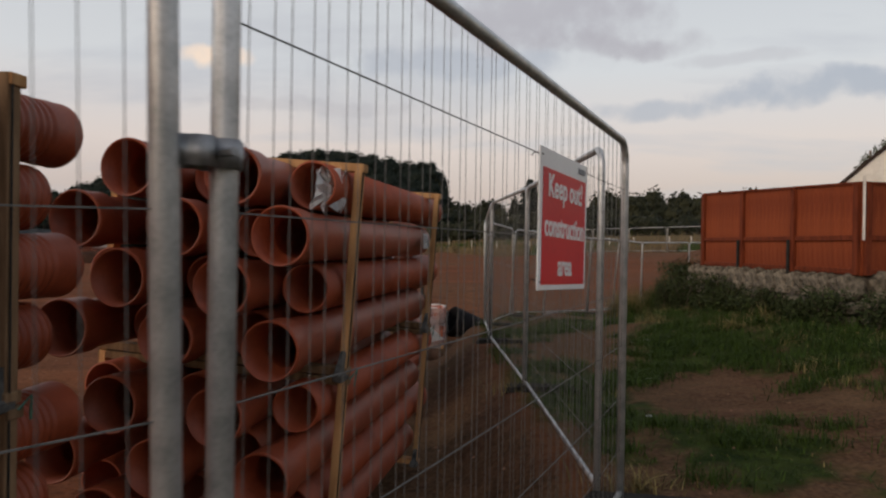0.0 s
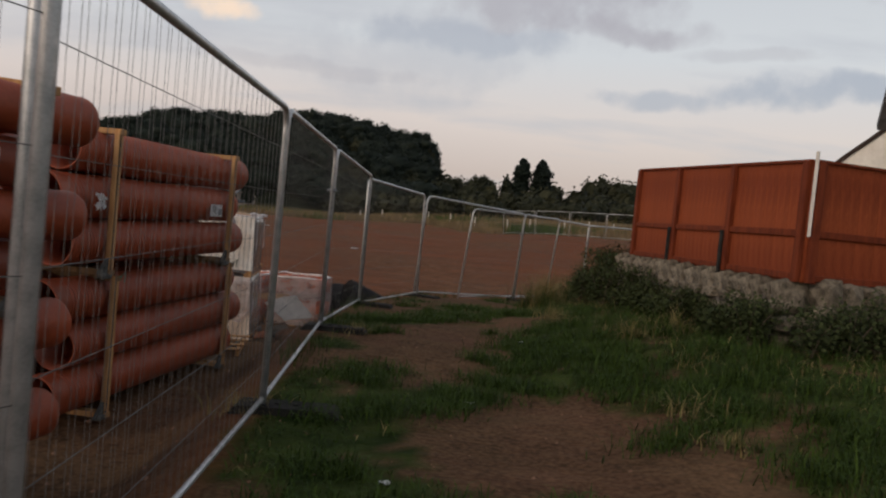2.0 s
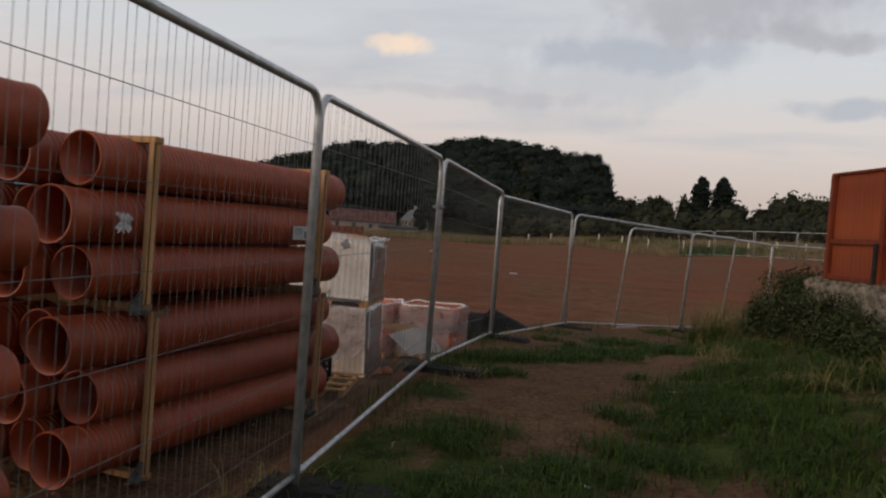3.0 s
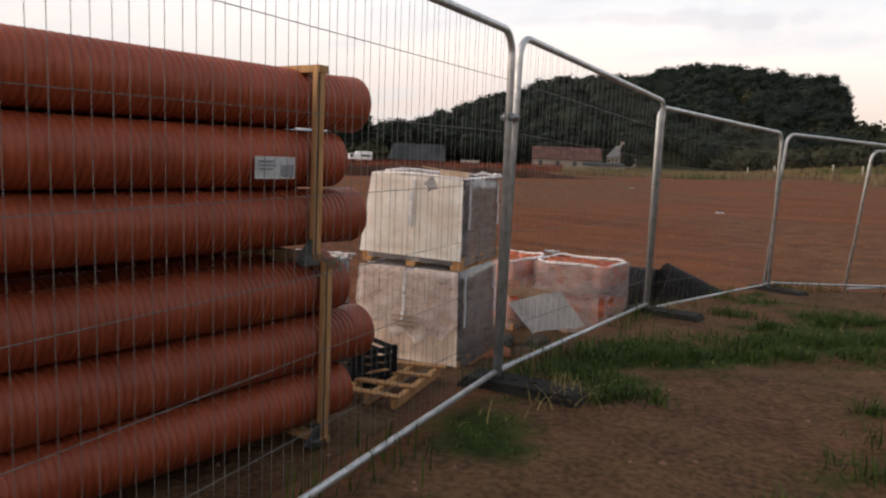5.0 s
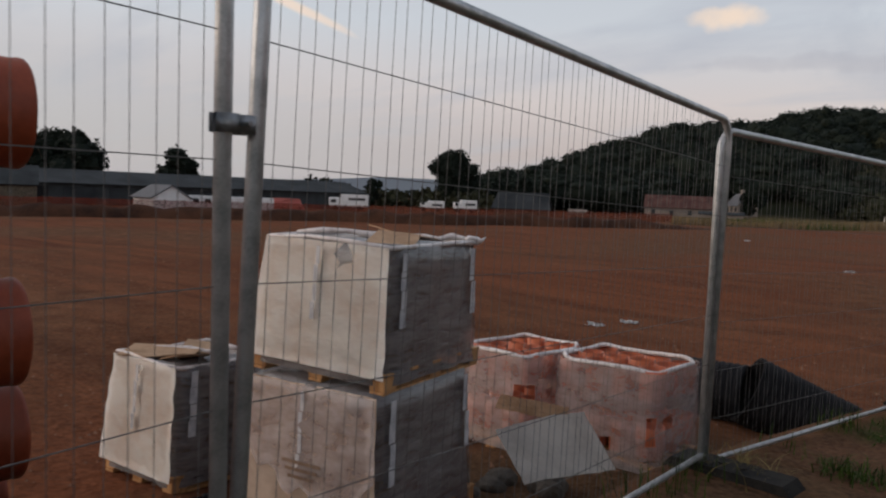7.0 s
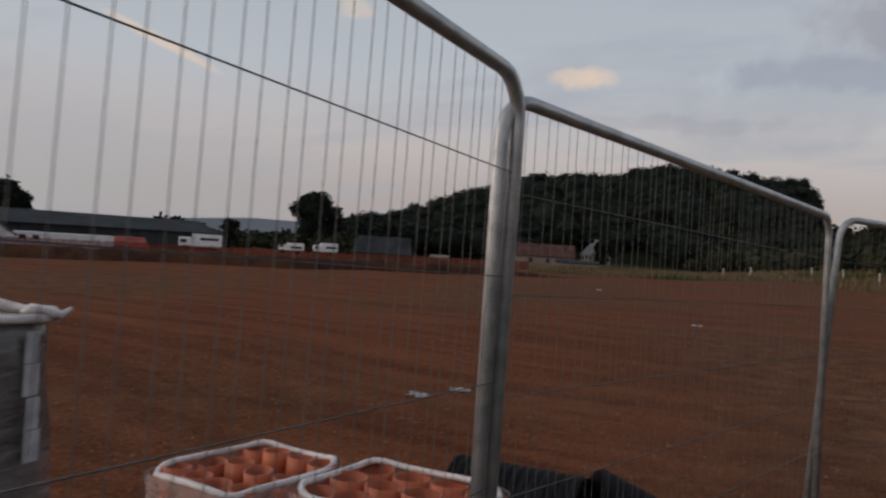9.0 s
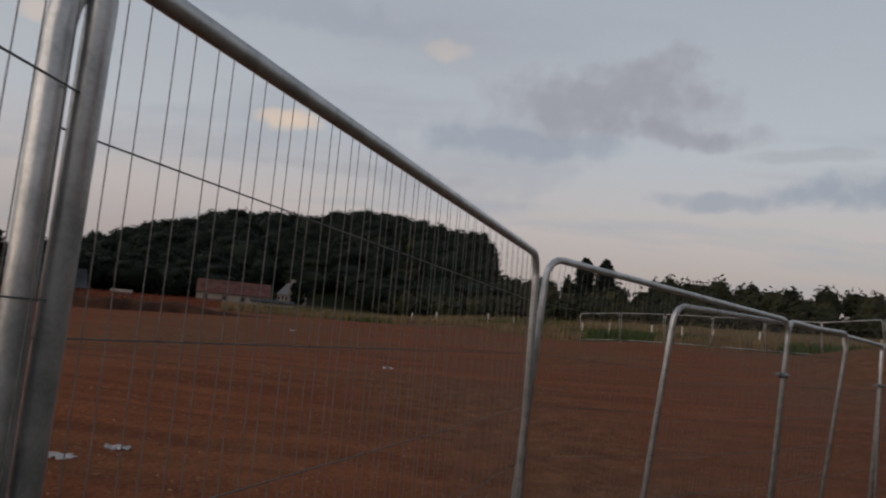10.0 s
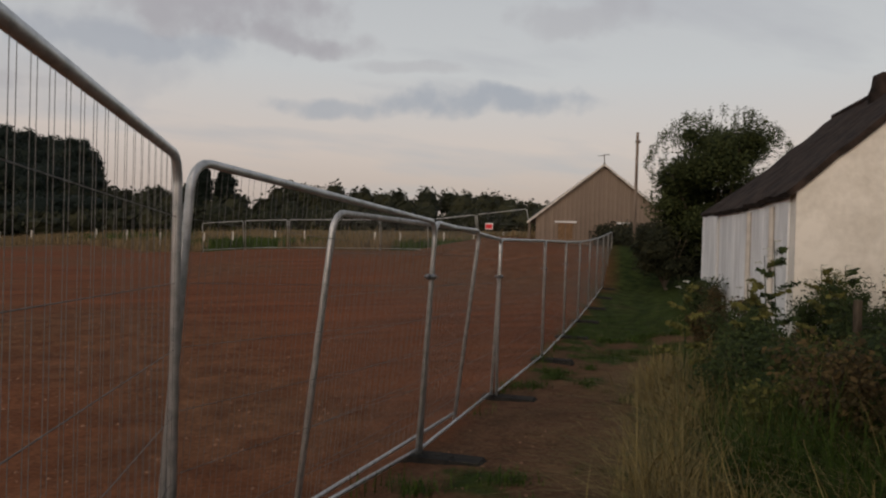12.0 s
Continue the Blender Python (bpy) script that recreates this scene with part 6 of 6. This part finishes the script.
tagged(raw("far_scrub", verts, faces, M_HEDGE_LEAF), "dark scrub at the field's edges", "scrub", kind="stuff")

# white stakes along the far grass
stake_me = None
for i in range(15):
    az = -10 + i * 2.5 + 1.6 * noise.noise((i * 1.7, 0, 0))
    x, y = far_at(az, 100 - 30 * smooth_step(-8, 4, az) - 8 * smooth_step(4, 26, az))
    if stake_me is None:
        bm = bmesh.new()
        box(bm, 0.11, 0.11, 1.5, None, 0.02)
        stake_me = mesh_of("marker_stake", bm, M_PALE_TRIM)
    ob = new("marker_stake", stake_me)
    ob.matrix_basis = Matrix.Translation((x, y, ground_z(x, y) - 0.15)) @ Matrix.Rotation(0.05 * noise.noise((i * 2.2, 4, 0)), 4, "Y")
    tagged(ob, "pale stake standing in the far grass", "stake", "marker stakes")


# ---- grass, weeds and shrubs along the way ----
def blade(verts, faces, x, y, z, h, w, lean, yaw):
    dx, dy = math.cos(yaw), math.sin(yaw)
    lx, ly = -dy * lean * h, dx * lean * h
    i = len(verts)
    verts += [(x - dx * w, y - dy * w, z), (x + dx * w, y + dy * w, z), (x + dx * w * 0.7 + lx * 0.4, y + dy * w * 0.7 + ly * 0.4, z + h * 0.62),
              (x - dx * w * 0.7 + lx * 0.4, y - dy * w * 0.7 + ly * 0.4, z + h * 0.62), (x + lx, y + ly, z + h * (1 - 0.35 * abs(lean)))]
    faces += [(i, i + 1, i + 2, i + 3), (i + 3, i + 2, i + 4)]


def fence_x(y):
    return float(np.interp(y, F_Y, F_X))


rnd = random.Random(5)
green, straw = ([], []), ([], [])
for _ in range(150000):
    y = rnd.uniform(0.5, 34)
    d = rnd.random() ** 1.2 * 8.5 + 0.03
    x = fence_x(y) + d
    t = turf_at(x, y)
    if rnd.random() > t * (0.9 if y < 24 else 0.75):
        continue
    edge = smooth_step(2.9, 4.6, d) if y < 17 else smooth_step(2.7, 3.9, d)
    h = (rnd.uniform(0.025, 0.08) + edge * rnd.uniform(0.02, 0.13)) * (0.55 + 0.9 * max(0.0, 0.5 + noise.noise((x * 2.2, y * 2.2, 9))))
    if math.hypot(x - 2.3, y - 8) < 0.4:
        continue
    g = straw if rnd.random() < 0.05 + 0.10 * edge else green
    blade(*g, x, y, ground_z(x, y) - 0.01, h, rnd.uniform(0.002, 0.005), rnd.choice((-1, 1)) * rnd.uniform(0.3, 2.3), rnd.uniform(0, 6.28))
# thicker tufts here and there
for _ in range(420):
    y = rnd.uniform(2.5, 30) if rnd.random() < 0.6 else rnd.uniform(4, 17)
    x = fence_x(y) + rnd.uniform(0.25, 4.2)
    if turf_at(x, y) < 0.12 or math.hypot(x - 2.5, y - 8.3) < 0.5:
        continue
    wide = rnd.uniform(0.10, 0.34)
    for _ in range(int(900 * wide)):
        px, py = x + rnd.gauss(0, wide * 0.55), y + rnd.gauss(0, wide * 0.45)
        blade(*green, px, py, ground_z(px, py) - 0.01, rnd.uniform(0.06, 0.17), rnd.uniform(0.0025, 0.005), rnd.uniform(-1.7, 1.7), rnd.uniform(0, 6.28))
# tufts at the foot of the fence
for _ in range(2600):
    y = rnd.uniform(10, 32)
    x = fence_x(y) + rnd.gauss(0.0, 0.1)
    if noise.noise((y * 0.9, 3, 3)) < 0.05:
        continue
    blade(*green, x, y, ground_z(x, y) - 0.02, rnd.uniform(0.08, 0.25), 0.004, rnd.uniform(-0.7, 0.7), rnd.uniform(0, 6.28))
tagged(raw("grass_cover", *green, M_GRASS), "short uneven green grass along the path", "grass", kind="stuff")
tagged(raw("dry_grass_blades", *straw, M_STRAW), "dry yellow grass among the green", "grass", kind="stuff")


far_straw, far_green = ([], []), ([], [])
for _ in range(26000):
    az = rnd.uniform(-24, 32)
    edge = 88 - 28 * smooth_step(-8, 4, az) - 11 * smooth_step(4, 26, az)
    r = edge + 1 + abs(rnd.gauss(0, 16))
    x, y = 1.2 + r * math.sin(radians(az)), 15 + r * math.cos(radians(az))
    if x > fence_x(y) - 1:
        continue
    blade(*(far_straw if noise.noise((x * 0.08, y * 0.08, 6)) > -0.22 else far_green), x, y, ground_z(x, y) - 0.05, rnd.uniform(0.4, 1.15), rnd.uniform(0.02, 0.05), rnd.uniform(-0.5, 0.5), rnd.uniform(0, 6.28))
tagged(raw("far_dry_grass", *far_straw, M_FARSTRAW), "tall dry grass beyond the bare field", "grass", kind="stuff")
tagged(raw("far_green_grass", *far_green, M_GRASS), "rough green grass beyond the bare field", "grass", kind="stuff")


def tussock(x, y, h, n, mat, label, seed, lean=0.9):
    """A tall clump of arching blades."""
    r = random.Random(seed)
    v, f = [], []
    for _ in range(n):
        a, q = r.uniform(0, 6.28), abs(r.gauss(0, 0.17))
        px, py = q * math.cos(a), q * math.sin(a)
        hh, yaw, le = h * r.uniform(0.5, 1.1), r.uniform(0, 6.28), r.uniform(0.2, lean)
        dx, dy, w = math.cos(yaw), math.sin(yaw), r.uniform(0.003, 0.007)
        i = len(v)
        prev = None
        for k in range(5):
            u = k / 4
            ox, oy, oz = -dy * le * hh * u * u * 0.8, dx * le * hh * u * u * 0.8, hh * (u - 0.32 * le * u * u)
            ww = w * (1 - u * 0.9)
            v += [(px + ox - dx * ww, py + oy - dy * ww, oz), (px + ox + dx * ww, py + oy + dy * ww, oz)]
            if k:
                j = i + 2 * k
                f.append((j - 2, j - 1, j + 1, j))
    ob = raw("tall_grass", v, f, mat, None, Matrix.Translation((x, y, ground_z(x, y) - 0.03)))
    return tagged(ob, label, "grass clump", "tall grass clumps")


def shrub(x, y, h, w, mat, label, seed, n=900, leaf=0.045, stems=6, name="shrub"):
    r = random.Random(seed)
    t = thing(name, Matrix.Translation((x, y, ground_z(x, y) - 0.02)), label, "shrub", "wayside shrubs")
    v, f = [], []
    for k in range(stems):
        a = r.uniform(0, 6.28)
        e = Vector((w * 0.75 * math.cos(a) * r.random(), w * 0.75 * math.sin(a) * r.random(), h * r.uniform(0.7, 1.0)))
        bm = bmesh.new()
        sweep(bm, [(0.03 * math.cos(a), 0.03 * math.sin(a), 0), e * 0.5 + Vector((0, 0, 0.06)), e], 0.01, 5, rads=[0.012, 0.008, 0.003])
        part("stem", bm, M_BARK, t)
        for q in range(4):
            c = e * (0.35 + 0.2 * q)
            rr = w * r.uniform(0.22, 0.4)
            leaf_cloud(v, f, tuple(c), (rr, rr, rr * 0.8), n // (stems * 4), leaf, r, 0.1)
    raw("foliage", v, f, mat, t)
    return t


M_BUSH = leafy("bush_sprigs", (0.014, 0.022, 0.007), (0.050, 0.062, 0.020))
# the bush at the end of the wall and weeds along its foot
for k, (x, y, h, w) in enumerate(((4.55, 15.9, 0.85, 0.60), (4.95, 15.2, 0.7, 0.5), (4.25, 16.6, 0.75, 0.55), (5.0, 14.5, 0.55, 0.5), (4.7, 17.3, 0.6, 0.6), (5.35, 13.6, 0.5, 0.45), (5.75, 12.5, 0.6, 0.5), (5.5, 11.8, 0.5, 0.5))):
    shrub(x, y, h, w, M_BUSH, "low feathery green bush growing against the stone wall", 60 + k, 2000, 0.025, 13)
for k in range(64):
    r = random.Random(300 + k)
    y = r.uniform(6, 17.2)
    x = fence_x(y) + r.uniform(3.0, 4.6)
    tussock(x, y, r.uniform(0.14, 0.34) + 0.2 * smooth_step(3.7, 4.4, x - fence_x(y)), 130, M_GRASS if k % 3 else M_STRAW, "clump of long grass leaning beside the wall" if k % 3 else "clump of dry yellow grass beside the wall", 300 + k, 2.0 if k % 3 else 2.8)
# the thick growth past the wall
kinds = ((M_SHRUB, "leafy green wayside shrub"), (M_RUST_LEAF, "reddish brown bramble and dock growth"), (M_YELLOW_LEAF, "yellowing leafy weed"), (M_SHRUB, "tangled green wayside shrub"))
for k in range(54):
    r = random.Random(500 + k)
    y = r.uniform(17.6, 30.5)
    d = r.uniform(3.3, 7.2) if y > 20 else r.uniform(3.6, 7.5)
    x = fence_x(y) + d
    mat, lab = kinds[1 if d < 4.7 and k % 2 else (0, 3, 0, 2, 3, 0, 3, 2)[k % 8]]
    shrub(x, y, r.uniform(0.7, 1.2) + 0.1 * (d - 3.3), r.uniform(0.45, 0.8), mat, lab + " beside the path", 500 + k, 4200, 0.024)
for k in range(110):
    r = random.Random(700 + k)
    y = r.uniform(17.2, 25)
    x = fence_x(y) + r.uniform(2.35, 5.0)
    dry = k % 6 != 1 if x - fence_x(y) < 3.2 else k % 4 == 0
    tussock(x, y, r.uniform(0.5, 0.95), 190, M_STRAW if dry else M_GRASS, "tall dry yellow grass clump beside the path" if dry else "tall green grass clump beside the path", 700 + k, 2.3 if dry else 1.7)


for k, (x, y) in enumerate(((1.36, 12.15), (1.62, 8.72), (1.2, 8.6), (1.0, 12.3), (1.0, 15.7), (1.5, 19.1), (1.9, 5.5))):
    tussock(x - 0.15, y, 0.22, 120, M_STRAW if k % 2 == 0 else M_GRASS, "flattened clump of grass at the fence foot", 850 + k, 1.8)
for k in range(13):
    r = random.Random(880 + k)
    u = k / 12 - 0.03
    shrub(6.1 + 4.6 * u, 11.32 + 1.35 * u + r.uniform(-0.3, 0.05), r.uniform(0.48, 0.78), 0.55, M_BUSH, "low feathery green bush growing against the stone wall", 880 + k, 1300, 0.026, 7)
for k in range(7):
    r = random.Random(890 + k)
    u = (k + 0.5) / 7
    shrub(5.6 - 0.9 * u + r.uniform(-0.3, 0.0), 11.9 + 4.5 * u, r.uniform(0.32, 0.5), 0.5, M_BUSH, "low feathery green bush growing against the stone wall", 890 + k, 1300, 0.026, 7)


for k in range(26):
    r = random.Random(1200 + k)
    y = r.uniform(17.6, 22.0)
    x = fence_x(y) + r.uniform(3.4, 7.0)
    shrub(x, y, r.uniform(0.55, 0.95), r.uniform(0.45, 0.7), M_SHRUB if k % 4 else M_YELLOW_LEAF, "leafy green wayside shrub beside the path" if k % 4 else "yellowing leafy weed beside the path", 1200 + k, 4000, 0.022)


def umbel(x, y, h, seed):
    """A tall weed with stalked leaves and flat pale flower heads."""
    r = random.Random(seed)
    t = thing("tall_weed", Matrix.Translation((x, y, ground_z(x, y) - 0.02)), "tall leafy weed with pale flower heads", "weed", "tall weeds")
    bm = bmesh.new()
    sweep(bm, [(0, 0, 0), (0.03, 0.02, h * 0.5), (0.0, 0.05, h)], 0.01, 5, rads=[0.012, 0.009, 0.004])
    part("stem", bm, M_SHRUB, t)
    v, f = [], []
    for k in range(9):
        a, z = k * 2.4, h * (0.35 + 0.07 * k)
        L = 0.32 * (1 - 0.06 * k)
        for q in range(5):
            u = 0.3 + 0.17 * q
            leaf_cloud(v, f, (L * u * math.cos(a), L * u * math.sin(a), z + 0.08 * u), (0.05, 0.05, 0.02), 6, 0.045, r, 0.1)
    raw("foliage", v, f, M_SHRUB if seed % 3 == 0 else M_YELLOW_LEAF, t)
    for k in range(2):
        v, f = [], []
        a = k * 1.7
        leaf_cloud(v, f, (0.12 * math.cos(a) * (k > 0), 0.12 * math.sin(a) * (k > 0), h * (1 - 0.05 * k)), (0.05, 0.05, 0.012), 16, 0.014, r, 0.1)
        raw("flower_head", v, f, M_FLOWER, t)


for k, (x, y, h) in enumerate(((7.45, 21.9, 1.75), (7.7, 22.3, 1.6), (7.1, 21.9, 1.35), (8.6, 22.0, 1.45), (6.9, 22.7, 1.5), (9.3, 23.0, 1.5))):
    umbel(x, y, h, 900 + k)

# a post and wire by the cottage
for k in range(3):
    x, y = 8.3 + k * 1.7, 21.6 - k * 0.75
    t = thing("fence_post", Matrix.Translation((x, y, ground_z(x, y) - 0.1)), "old dark timber post in the weeds", "post", "old posts")
    bm = bmesh.new()
    box(bm, 0.07, 0.07, 1.15, None, 0.008)
    part("stake", bm, M_BARK, t)
    bm = bmesh.new()
    for z in (0.85, 1.08):
        sweep(bm, [(0, 0.04, z), (1.7, -0.71, z + 0.01)], 0.003, 4)
    part("wires", bm, M_WIRE, t)

# scraps and stones on the ground
rnd = random.Random(12)
for k, (x, y) in enumerate(((-4.5, 23.6), (-4.3, 24.6), (-3.5, 38.5), (-14, 60), (2.6, 9.5), (3.1, 12.2), (2.2, 7.4))):
    torn_wrap("litter_scrap", Matrix.Translation((x, y, ground_z(x, y) + 0.02)) @ Matrix.Rotation(radians(80), 4, "X"), "pale scrap of litter lying on the ground", 0.06 if x > 0 else 0.3, 20 + k, M_PAPER)
verts, faces = [], []
for _ in range(7000):
    y = rnd.uniform(4, 45)
    x = fence_x(y) + (rnd.uniform(-22, -0.4) if rnd.random() < 0.85 else rnd.uniform(0.1, 2.6))
    s = rnd.uniform(0.006, 0.022) * (1.6 if x < fence_x(y) else 1)
    z = ground_z(x, y)
    i = len(verts)
    for dx, dy, dz in ((1, 0, 0), (0, 1, 0), (-1, 0, 0), (0, -1, 0), (0, 0, 1)):
        verts.append((x + s * dx * rnd.uniform(0.6, 1.3), y + s * dy * rnd.uniform(0.6, 1.3), z - 0.003 + s * 0.8 * dz))
    faces += [(i, i + 1, i + 4), (i + 1, i + 2, i + 4), (i + 2, i + 3, i + 4), (i + 3, i, i + 4)]
tagged(raw("stone_chips", verts, faces, material("soil_clods", (0.09, 0.045, 0.030), (0.26, 0.15, 0.10), 0.8, 0.95)), "small stones and clods on the bare soil", "stones", kind="stuff")
